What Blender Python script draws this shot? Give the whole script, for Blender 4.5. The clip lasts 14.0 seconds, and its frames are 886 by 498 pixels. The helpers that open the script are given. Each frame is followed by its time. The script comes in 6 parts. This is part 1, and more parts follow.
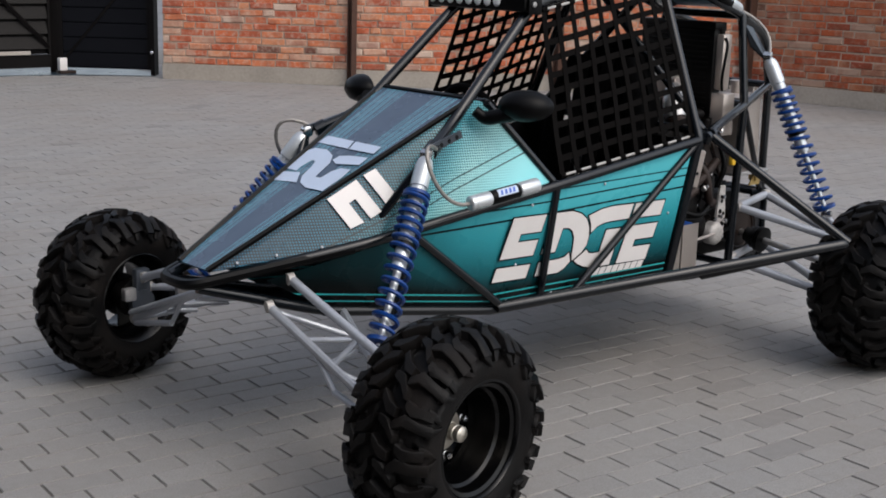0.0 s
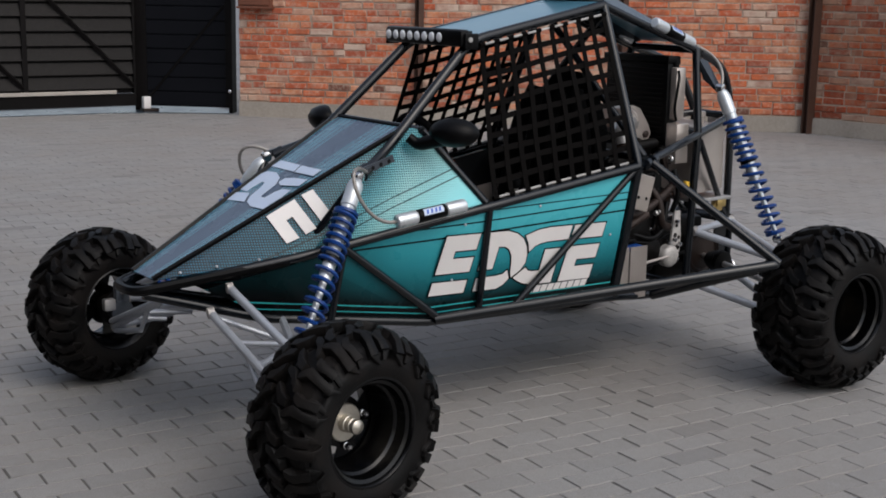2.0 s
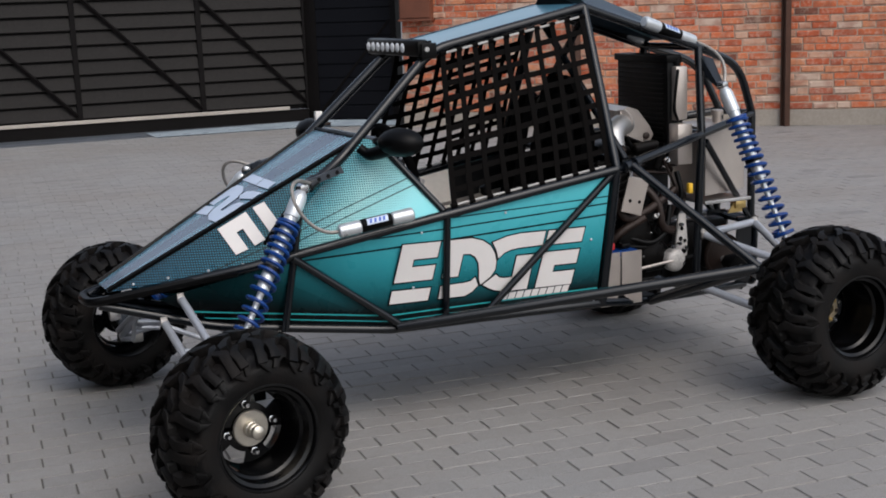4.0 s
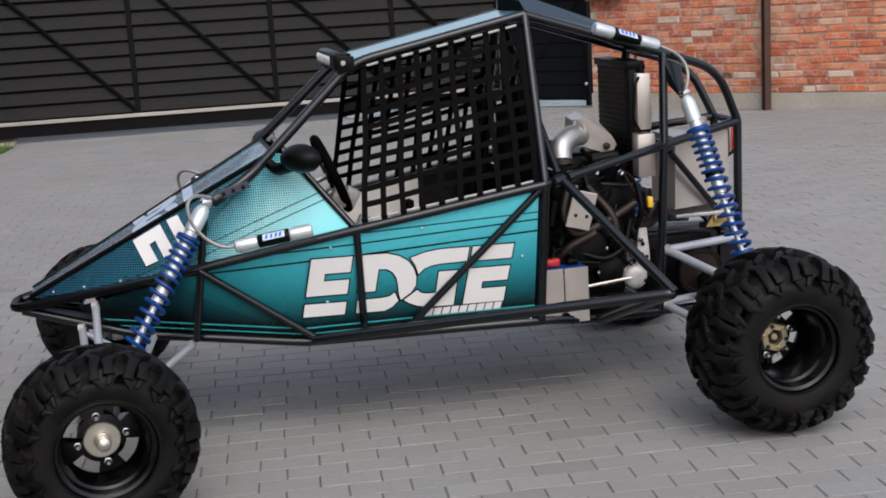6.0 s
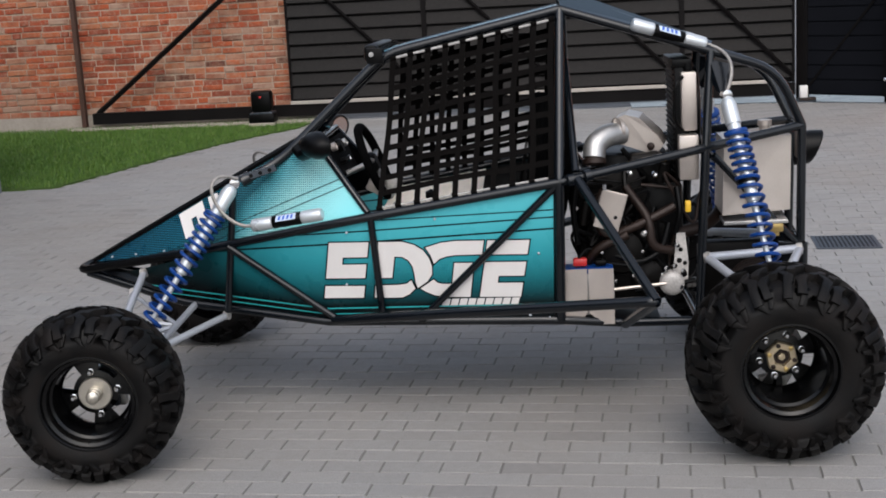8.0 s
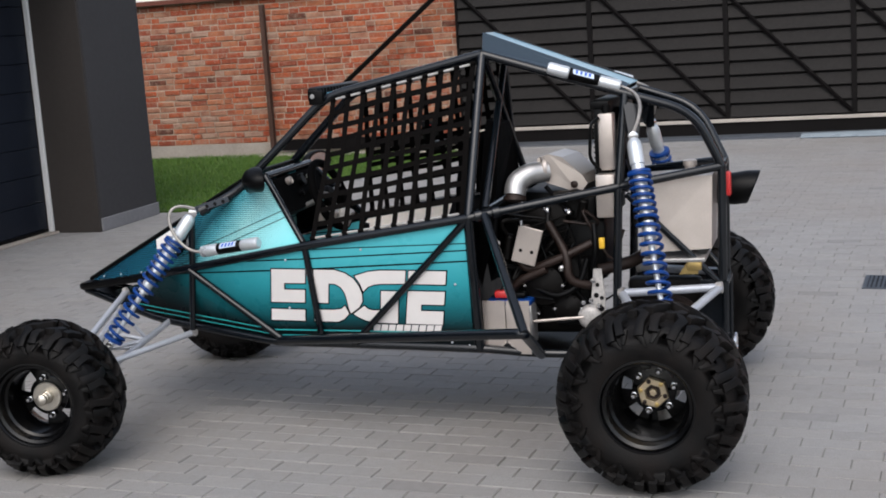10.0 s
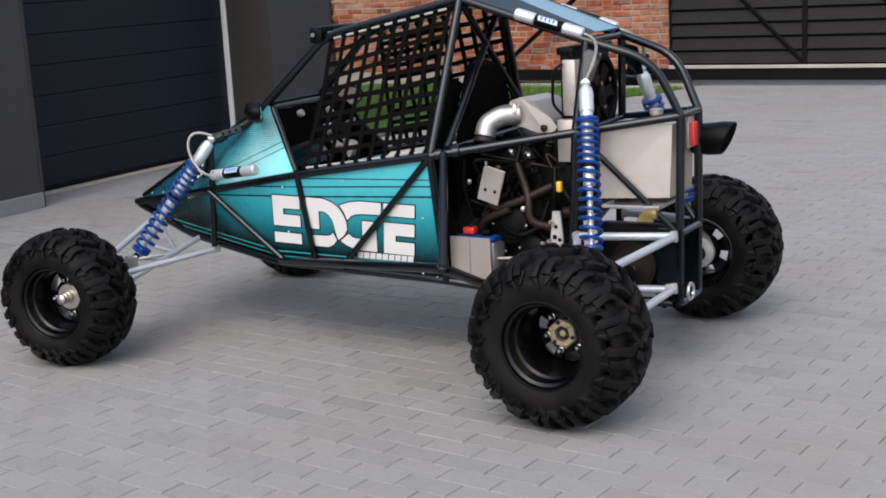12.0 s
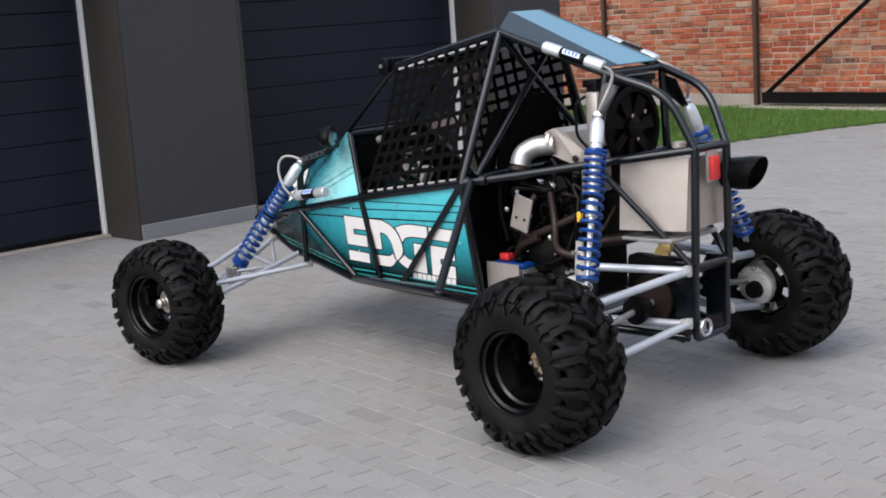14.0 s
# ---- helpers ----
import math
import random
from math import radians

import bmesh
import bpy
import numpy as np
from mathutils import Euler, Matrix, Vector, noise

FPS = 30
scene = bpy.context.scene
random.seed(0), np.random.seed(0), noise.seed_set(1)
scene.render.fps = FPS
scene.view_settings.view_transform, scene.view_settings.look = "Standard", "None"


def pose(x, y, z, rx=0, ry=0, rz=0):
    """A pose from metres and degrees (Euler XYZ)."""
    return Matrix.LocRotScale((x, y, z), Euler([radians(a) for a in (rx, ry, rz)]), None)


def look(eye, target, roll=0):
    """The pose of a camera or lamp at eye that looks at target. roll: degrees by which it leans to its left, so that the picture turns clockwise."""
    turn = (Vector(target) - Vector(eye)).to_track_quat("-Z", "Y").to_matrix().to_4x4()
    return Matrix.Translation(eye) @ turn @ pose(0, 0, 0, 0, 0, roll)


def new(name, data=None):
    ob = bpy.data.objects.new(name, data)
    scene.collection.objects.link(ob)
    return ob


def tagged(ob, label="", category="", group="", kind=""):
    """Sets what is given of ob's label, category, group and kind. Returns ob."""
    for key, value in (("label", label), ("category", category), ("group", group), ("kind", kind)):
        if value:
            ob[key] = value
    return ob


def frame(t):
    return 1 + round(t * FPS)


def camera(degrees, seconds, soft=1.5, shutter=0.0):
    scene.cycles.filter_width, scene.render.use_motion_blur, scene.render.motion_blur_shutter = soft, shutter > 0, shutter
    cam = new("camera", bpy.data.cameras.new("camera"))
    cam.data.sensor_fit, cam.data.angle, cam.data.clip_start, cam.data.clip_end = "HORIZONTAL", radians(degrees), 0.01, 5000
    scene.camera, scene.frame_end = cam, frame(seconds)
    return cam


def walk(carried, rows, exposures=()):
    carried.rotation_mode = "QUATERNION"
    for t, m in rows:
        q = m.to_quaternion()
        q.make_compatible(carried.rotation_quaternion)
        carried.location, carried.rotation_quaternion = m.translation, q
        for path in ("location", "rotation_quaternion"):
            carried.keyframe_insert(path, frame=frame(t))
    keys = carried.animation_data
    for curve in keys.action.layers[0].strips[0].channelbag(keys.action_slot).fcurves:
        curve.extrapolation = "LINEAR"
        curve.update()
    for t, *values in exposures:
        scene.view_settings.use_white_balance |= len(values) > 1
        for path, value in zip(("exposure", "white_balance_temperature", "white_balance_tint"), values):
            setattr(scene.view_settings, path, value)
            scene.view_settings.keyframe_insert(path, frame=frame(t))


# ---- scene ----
from mathutils.geometry import tessellate_polygon

cam = camera(37.8, 14.0, soft=1.8)

PATH = [
    (0, (-2.1, -3.119, 1.476), (-0.802, -1.664, 1.026), 1.7),
    (0.5, (-2.154, -3.356, 1.508), (-0.896, -1.848, 1.13), 1.2),
    (1, (-2.111, -3.616, 1.495), (-0.913, -2.058, 1.128), 1.5),
    (1.5, (-2.063, -3.742, 1.529), (-0.89, -2.164, 1.162), -0.6),
    (2, (-1.86, -3.762, 1.487), (-0.696, -2.184, 1.093), 1.1),
    (2.5, (-1.702, -3.832, 1.514), (-0.619, -2.194, 1.136), -2.5),
    (3, (-1.478, -4.047, 1.493), (-0.524, -2.338, 1.083), -0.9),
    (3.5, (-1.241, -4.162, 1.497), (-0.292, -2.441, 1.125), -2.6),
    (3.7, (-1.167, -4.22, 1.489), (-0.261, -2.477, 1.117), -2.4),
    (4.75, (-0.498, -4.46, 1.53), (0.18, -2.627, 1.118), -2.4),
    (5.8, (0.17, -4.609, 1.58), (0.6, -2.71, 1.123), -2.3),
    (6, (0.278, -4.658, 1.583), (0.673, -2.741, 1.174), -3.5),
    (6.5, (0.568, -4.792, 1.521), (0.786, -2.856, 1.069), -2.5),
    (7, (0.905, -4.864, 1.53), (1.021, -2.924, 1.058), -4.3),
    (7.5, (1.209, -4.817, 1.536), (1.155, -2.865, 1.108), -2.7),
    (8, (1.556, -4.79, 1.542), (1.367, -2.839, 1.144), -3.2),
    (8.5, (1.887, -4.865, 1.566), (1.636, -2.918, 1.185), -3.4),
    (8.7, (1.992, -4.857, 1.56), (1.698, -2.911, 1.205), -4.8),
    (9.75, (2.656, -4.85, 1.548), (2.116, -2.955, 1.203), -3.5),
    (10.8, (3.321, -4.748, 1.533), (2.542, -2.937, 1.196), -2.7),
    (11, (3.416, -4.716, 1.531), (2.587, -2.938, 1.14), -0.5),
    (11.5, (3.673, -4.665, 1.549), (2.747, -2.929, 1.189), -3.4),
    (12, (4.091, -4.565, 1.54), (3.087, -2.887, 1.123), -3.1),
    (12.5, (4.349, -4.449, 1.499), (3.242, -2.817, 1.168), -2.5),
    (13, (4.646, -4.28, 1.538), (3.451, -2.715, 1.186), -3.7),
    (13.5, (4.951, -4.132, 1.522), (3.592, -2.719, 1.126), -2.2),
    (14, (5.19, -3.937, 1.533), (3.761, -2.585, 1.173), -3.8),
]
EXPOSURES = [(0, 0.60, 6520, 10), (0.5, 0.56, 6520, 10), (1, 0.51, 6520, 10), (1.5, 0.40, 6500, 10), (2, 0.37, 6480, 10), (2.5, 0.41, 6470, 10), (3.0, 0.47, 6460, 10), (3.5, 0.48, 6450, 10), (6, 0.74, 6400, 10), (7, 0.71, 6400, 10), (7.5, 0.52, 6400, 10), (8, 0.75, 6400, 10), (8.5, 0.76, 6400, 10), (11.5, 0.98, 6350, 10), (14, 1.13, 6320, 10)]
walk(cam, [(t, look(eye, target, roll)) for t, eye, target, roll in PATH], EXPOSURES)

# ---- light ----
world = bpy.data.worlds.new("sky")
scene.world = world
world.use_nodes = True
wn = world.node_tree
sky = wn.nodes.new("ShaderNodeTexSky")
sky.sky_type = "NISHITA"
sky.sun_disc = False
SUN_EL, SUN_AZ = radians(50), radians(172)
sky.sun_elevation, sky.sun_rotation = SUN_EL, SUN_AZ
sky.air_density, sky.dust_density, sky.ozone_density = 1.0, 3.0, 1.0
wn.nodes["Background"].inputs["Strength"].default_value = 0.145
haze = wn.nodes.new("ShaderNodeHueSaturation")
haze.inputs["Saturation"].default_value = 0.55
wn.links.new(sky.outputs["Color"], haze.inputs["Color"])
wn.links.new(haze.outputs["Color"], wn.nodes["Background"].inputs["Color"])

sun_data = bpy.data.lights.new("sun", "SUN")
sun_data.energy, sun_data.angle, sun_data.color = 0.38, radians(60), (1.0, 0.96, 0.92)
sun = new("sun", sun_data)
sun_dir = Vector((math.sin(SUN_AZ) * math.cos(SUN_EL), math.cos(SUN_AZ) * math.cos(SUN_EL), math.sin(SUN_EL)))
sun.matrix_world = look(sun_dir * 30, (0, 0, 0))


# ---- materials ----
def material(name, rough=0.5, metal=0.0, coat=0.0):
    m = bpy.data.materials.new(name)
    m.use_nodes = True
    b = m.node_tree.nodes["Principled BSDF"]
    b.inputs["Roughness"].default_value = rough
    b.inputs["Metallic"].default_value = metal
    b.inputs["Coat Weight"].default_value = coat
    if rough > 0.75:
        b.inputs["Specular IOR Level"].default_value = 0.25
    return m, m.node_tree, b


def node(t, kind, **props):
    n = t.nodes.new(kind)
    for k, v in props.items():
        n.inputs[k].default_value = v
    return n


def noise_of(t, scale, detail=4.0, coord=None):
    n = node(t, "ShaderNodeTexNoise", Scale=scale, Detail=detail)
    if coord is not None:
        t.links.new(coord, n.inputs["Vector"])
    return n.outputs["Fac"]


def ramp(t, fac, *stops, constant=False):
    n = t.nodes.new("ShaderNodeValToRGB")
    if constant:
        n.color_ramp.interpolation = "CONSTANT"
    e = n.color_ramp.elements
    while len(e) < len(stops):
        e.new(0.5)
    for k, (pos, col) in zip(e, stops):
        k.position = pos
        k.color = (*col, 1) if len(col) == 3 else (col[0], col[0], col[0], 1)
    t.links.new(fac, n.inputs["Fac"])
    return n.outputs["Color"]


def calc(t, op, a, b=None, c=None):
    n = t.nodes.new("ShaderNodeMath")
    n.operation = op
    for k, v in enumerate((a, b, c)):
        if v is None:
            continue
        if isinstance(v, (int, float)):
            n.inputs[k].default_value = v
        else:
            t.links.new(v, n.inputs[k])
    return n.outputs[0]


def mix(t, fac, a, b, blend="MIX"):
    n = t.nodes.new("ShaderNodeMix")
    n.data_type, n.blend_type = "RGBA", blend
    for k, v in ((0, fac), (6, a), (7, b)):
        if isinstance(v, (int, float)):
            n.inputs[k].default_value = v
        elif isinstance(v, tuple):
            n.inputs[k].default_value = (*v, 1)
        else:
            t.links.new(v, n.inputs[k])
    return n.outputs[2]


def bump(t, b, height, strength=0.3, distance=0.01):
    n = node(t, "ShaderNodeBump", Strength=strength, Distance=distance)
    t.links.new(height, n.inputs["Height"])
    t.links.new(n.outputs["Normal"], b.inputs["Normal"])


def coords(t):
    return t.nodes.new("ShaderNodeTexCoord").outputs["Object"]


def split(t, vec):
    n = t.nodes.new("ShaderNodeSeparateXYZ")
    t.links.new(vec, n.inputs[0])
    return n.outputs


def plain(name, col, rough=0.5, metal=0.0, coat=0.0, vary=0.25, scale=30.0, relief=0.05, rough_vary=0.12, shine=0.5):
    """A surface of one colour with grain and smudges at two scales."""
    m, t, b = material(name, rough, metal, coat)
    b.inputs["Specular IOR Level"].default_value = shine if rough <= 0.75 else min(shine, 0.25)
    c = coords(t)
    fine, broad = noise_of(t, scale * 6, 6, c), noise_of(t, scale * 0.35, 3, c)
    both = calc(t, "ADD", calc(t, "MULTIPLY", fine, 0.45), calc(t, "MULTIPLY", broad, 0.55))
    lo, hi = tuple(v * (1 - vary) for v in col), tuple(min(1, v * (1 + vary)) for v in col)
    t.links.new(ramp(t, both, (0.3, lo), (0.7, hi)), b.inputs["Base Color"])
    t.links.new(calc(t, "ADD", calc(t, "MULTIPLY", calc(t, "SUBTRACT", broad, 0.5), 2 * rough_vary), rough), b.inputs["Roughness"])
    if relief:
        bump(t, b, fine, relief, 0.002)
    return m


M_TUBE = plain("black_powder_coat", (0.0028, 0.0042, 0.0062), 0.22, 0.0, 0.0, 0.2, 25, 0.02, 0.06, 0.5)
M_BLACK = plain("black_plastic", (0.0013, 0.0013, 0.0015), 0.42, 0.0, 0.0, 0.3, 20, 0.06, shine=0.14)
M_MATT = plain("matt_black_cloth", (0.0010, 0.0010, 0.0011), 0.85, 0.0, 0.0, 0.35, 60, 0.2, shine=0.05)
M_STRAP = plain("black_webbing", (0.0026, 0.0021, 0.0019), 0.8, 0.0, 0.0, 0.3, 90, 0.3, shine=0.06)
M_SILVER = plain("silver_painted_steel", (0.42, 0.44, 0.48), 0.38, 0.35, 0.1, 0.12, 20, 0.03)
M_CHROME = plain("polished_steel", (0.62, 0.62, 0.63), 0.2, 1.0, 0.0, 0.1, 30, 0.02)
M_ALU = plain("brushed_aluminium", (0.50, 0.445, 0.405), 0.36, 0.65, 0.0, 0.08, 40, 0.04)
M_ALU_DULL = plain("cast_aluminium", (0.46, 0.45, 0.44), 0.42, 0.85, 0.0, 0.2, 60, 0.25)
M_DAMPER = plain("satin_damper_body", (0.60, 0.63, 0.65), 0.32, 0.55, 0.0, 0.1, 30, 0.03)
M_GILT = plain("gilt_hub_steel", (0.56, 0.46, 0.31), 0.38, 0.75, 0.0, 0.2, 60, 0.08)
M_HUB = plain("pale_zinc_steel", (0.56, 0.52, 0.45), 0.35, 0.85, 0.0, 0.15, 60, 0.05)
M_SPRING = plain("blue_spring_paint", (0.004, 0.040, 0.19), 0.35, 0.0, 0.05, 0.15, 30, 0.02, shine=0.3)
M_HOSE = plain("braided_hose", (0.30, 0.28, 0.26), 0.45, 0.6, 0.0, 0.25, 200, 0.3)
M_BLUE = plain("blue_sticker", (0.03, 0.10, 0.45), 0.35, 0.0, 0.1, 0.2, 60, 0.0)
M_WHITE = plain("white_vinyl", (0.74, 0.71, 0.69), 0.4, 0.0, 0.1, 0.04, 40, 0.0)
M_PALE = plain("pale_blue_vinyl", (0.52, 0.61, 0.76), 0.35, 0.0, 0.2, 0.05, 40, 0.0)
M_RIM = plain("gloss_black_rim", (0.0010, 0.0010, 0.0012), 0.25, 0.0, 0.0, 0.2, 15, 0.02, shine=0.3)
M_RED = plain("red_plastic", (0.55, 0.03, 0.03), 0.35, 0.0, 0.2, 0.1, 30, 0.0)
M_YELLOW = plain("yellow_plastic", (0.75, 0.45, 0.03), 0.4, 0.0, 0.0, 0.1, 30, 0.0)
M_ENGINE = plain("dark_engine_casting", (0.0040, 0.0034, 0.0031), 0.5, 0.4, 0.0, 0.4, 40, 0.3, shine=0.2)
M_RUST = plain("heat_browned_steel", (0.020, 0.011, 0.008), 0.5, 0.4, 0.0, 0.35, 40, 0.15)
M_CAST = plain("rough_cast_aluminium", (0.42, 0.40, 0.38), 0.5, 0.2, 0.0, 0.45, 25, 0.6)
M_GOLD = plain("brass_fitting", (0.50, 0.36, 0.14), 0.35, 0.8, 0.0, 0.15, 50, 0.1)
M_LENS = plain("lamp_glass", (0.80, 0.81, 0.82), 0.3, 0.0, 0.5, 0.05, 30, 0.0)
# sky's reflection mixed into the film's colour on roof and scoop top
M_ROOF = plain("sky_paled_film", (0.075, 0.205, 0.28), 0.3, 0.0, 0.25, 0.08, 6, 0.0)
# same film toned darker for scoop sides that reflect less sky; also the apron
M_SLATE = plain("darkened_slate", (0.022, 0.036, 0.050), 0.3, 0.0, 0.1, 0.12, 8, 0.0)
M_BRACKET = plain("grey_drilled_steel", (0.060, 0.070, 0.085), 0.35, 0.4, 0.0, 0.2, 30, 0.05)
M_ROD = plain("pale_grey_rod", (0.40, 0.385, 0.37), 0.5, 0.0, 0.0, 0.3, 60, 0.1)
M_CREAM = plain("cream_inner_lining", (0.92, 0.84, 0.74), 0.55, 0.0, 0.0, 0.08, 8, 0.05)


def rubber():
    m, t, b = material("dusty_tyre_rubber", 0.8)
    b.inputs["Specular IOR Level"].default_value = 0.17
    c = coords(t)
    fine, broad = noise_of(t, 160, 6, c), noise_of(t, 11, 5, c)
    col = mix(t, ramp(t, broad, (0.42, (0.0,)), (0.72, (1.0,))), (0.0017, 0.0016, 0.0017), (0.0095, 0.0072, 0.0062))
    t.links.new(mix(t, calc(t, "MULTIPLY", fine, 0.5), col, (0.0042, 0.0037, 0.0035)), b.inputs["Base Color"])
    t.links.new(ramp(t, broad, (0.3, (0.42,)), (0.7, (0.72,))), b.inputs["Roughness"])
    bump(t, b, fine, 0.35, 0.003)
    return m


M_TYRE = rubber()


def halftone(t, c, scale):
    """A fine diamond grid of dots printed on the film."""
    x, y, z = split(t, c)
    a = calc(t, "SINE", calc(t, "MULTIPLY", calc(t, "ADD", x, z), scale))
    d = calc(t, "SINE", calc(t, "MULTIPLY", calc(t, "SUBTRACT", x, z), scale))
    return calc(t, "MULTIPLY", a, d)


def wrap_side():
    """Teal printed film of the lower side panels: bright above, black along the sill, pinstripes; multiplied darker
    towards the nose.
    """
    m, t, b = material("teal_wrap_side", 0.28, 0.0, 0.0)
    b.inputs["Specular IOR Level"].default_value = 0.18
    c = coords(t)
    x, y, z = split(t, c)
    lean = calc(t, "SUBTRACT", z, calc(t, "MULTIPLY", x, 0.10))
    up = calc(t, "DIVIDE", calc(t, "SUBTRACT", lean, 0.28), 0.56)
    # height over the panel's lower edge, which climbs towards the nose
    climb = calc(t, "MULTIPLY", calc(t, "MAXIMUM", calc(t, "SUBTRACT", -0.42, x), 0.0), 0.126)
    above = calc(t, "SUBTRACT", calc(t, "SUBTRACT", z, 0.360), climb)
    base = ramp(t, calc(t, "MULTIPLY", above, 2.0), (0.0, (0.002, 0.004, 0.005)), (0.11, (0.003, 0.009, 0.010)), (0.18, (0.006, 0.055, 0.065)), (0.29, (0.014, 0.165, 0.195)), (0.48, (0.036, 0.335, 0.39)), (0.98, (0.125, 0.60, 0.67)))
    ahead = ramp(t, calc(t, "ADD", x, 1.1), (0.08, (0.05,)), (0.25, (0.22,)), (0.36, (0.52,)), (0.54, (1.0,)))
    base = mix(t, 1.0, base, ahead, "MULTIPLY")
    dots = calc(t, "GREATER_THAN", halftone(t, c, 520), 0.1)
    low = ramp(t, calc(t, "MULTIPLY", above, 2.0), (0.15, (0.0,)), (0.26, (0.55,)), (0.6, (0.0,)))
    base = mix(t, calc(t, "MULTIPLY", dots, low), base, (0.003, 0.03, 0.034))
    for at, half, lean_by, col in ((0.775, 0.005, 0.10, (0.004, 0.012, 0.014)), (0.70, 0.006, 0.10, (0.004, 0.012, 0.014)), (0.835, 0.004, 0.13, (0.004, 0.012, 0.014))):
        line = calc(t, "LESS_THAN", calc(t, "ABSOLUTE", calc(t, "SUBTRACT", calc(t, "ADD", up, calc(t, "MULTIPLY", x, lean_by)), at)), half)
        base = mix(t, line, base, col)
    for at, half in ((0.024, 0.0022), (0.046, 0.0028)):
        line = calc(t, "LESS_THAN", calc(t, "ABSOLUTE", calc(t, "SUBTRACT", above, at)), half)
        base = mix(t, line, base, (0.035, 0.36, 0.37))
    t.links.new(base, b.inputs["Base Color"])
    t.links.new(calc(t, "ADD", calc(t, "MULTIPLY", noise_of(t, 9, 3, c), 0.16), 0.2), b.inputs["Roughness"])
    bump(t, b, noise_of(t, 5, 2, c), 0.08, 0.01)
    return m


def wrap_nose():
    """Teal film of the upper side panels: navy at the nose, printed with bright dots that grow and merge towards the cockpit."""
    m, t, b = material("teal_wrap_nose", 0.3, 0.0, 0.0)
    b.inputs["Specular IOR Level"].default_value = 0.28
    c = coords(t)
    x, y, z = split(t, c)
    run = calc(t, "ADD", calc(t, "ADD", calc(t, "MULTIPLY", x, 0.62), calc(t, "MULTIPLY", z, -0.55)), 1.22)
    run = calc(t, "MULTIPLY", run, 1.35)
    base = ramp(t, run, (0.0, (0.003, 0.010, 0.018)), (0.35, (0.004, 0.018, 0.026)), (0.45, (0.008, 0.045, 0.055)), (0.6, (0.020, 0.13, 0.145)), (0.9, (0.05, 0.36, 0.37)))
    # mid-run ink paled: whitish dots, with the sky's sheen mixed into the colour
    ink = ramp(t, run, (0.0, (0.012, 0.065, 0.14)), (0.35, (0.018, 0.170, 0.26)), (0.50, (0.085, 0.37, 0.44)), (0.60, (0.33, 0.63, 0.63)), (0.74, (0.30, 0.72, 0.75)), (0.9, (0.20, 0.70, 0.75)))
    size = ramp(t, run, (0.05, (0.64,)), (0.42, (0.60,)), (0.54, (0.49,)), (0.63, (0.34,)), (0.70, (0.18,)), (0.76, (0.0,)))
    wave = calc(t, "ADD", calc(t, "MULTIPLY", halftone(t, c, 400), 0.5), 0.5)
    base = mix(t, calc(t, "GREATER_THAN", wave, size), base, ink)
    wav = calc(t, "SUBTRACT", z, calc(t, "MULTIPLY", x, 0.38))
    for at, half in ((0.985, 0.0022), (1.015, 0.0022), (0.80, 0.002), (0.83, 0.002)):
        line = calc(t, "LESS_THAN", calc(t, "ABSOLUTE", calc(t, "SUBTRACT", wav, at)), half)
        base = mix(t, calc(t, "MULTIPLY", line, 0.85), base, (0.003, 0.012, 0.014))
    t.links.new(base, b.inputs["Base Color"])
    t.links.new(calc(t, "ADD", calc(t, "MULTIPLY", noise_of(t, 9, 3, c), 0.16), 0.2), b.inputs["Roughness"])
    bump(t, b, noise_of(t, 5, 2, c), 0.08, 0.01)
    return m


def wrap_hood():
    """Slate film, its base colour holding the sky's reflection, with two groups of fine teal stripes that fan out along
    the bonnet.
    """
    m, t, b = material("sky_toned_wrap", 0.27, 0.0, 0.2)
    c = coords(t)
    x, y, z = split(t, c)
    off = calc(t, "SUBTRACT", y, calc(t, "MULTIPLY", x, 0.024))
    fan = calc(t, "ABSOLUTE", calc(t, "DIVIDE", off, calc(t, "ADD", calc(t, "MULTIPLY", x, 0.13), 0.29)))
    base = ramp(t, noise_of(t, 14, 4, c), (0.3, (0.052, 0.080, 0.128)), (0.7, (0.064, 0.097, 0.150)))
    for at, half, tone in ((0.33, 0.010, 0.7), (0.38, 0.005, 1.0), (0.46, 0.018, 0.5), (0.505, 0.006, 1.0), (0.57, 0.010, 0.8), (0.62, 0.026, 0.35), (0.69, 0.006, 1.0), (0.73, 0.012, 0.7), (0.84, 0.006, 0.9), (0.885, 0.016, 0.45)):
        line = calc(t, "LESS_THAN", calc(t, "ABSOLUTE", calc(t, "SUBTRACT", fan, at)), half)
        base = mix(t, calc(t, "MULTIPLY", line, tone), base, (0.15, 0.45, 0.56))
    t.links.new(base, b.inputs["Base Color"])
    t.links.new(calc(t, "ADD", calc(t, "MULTIPLY", noise_of(t, 9, 3, c), 0.14), 0.2), b.inputs["Roughness"])
    bump(t, b, noise_of(t, 5, 2, c), 0.06, 0.01)
    return m


M_SIDE, M_NOSE, M_HOOD = wrap_side(), wrap_nose(), wrap_hood()


def pick(t, single):
    """A random number for each piece: by object, or by island of a joined mesh."""
    if single:
        return t.nodes.new("ShaderNodeObjectInfo").outputs["Random"]
    return t.nodes.new("ShaderNodeNewGeometry").outputs["Random Per Island"]


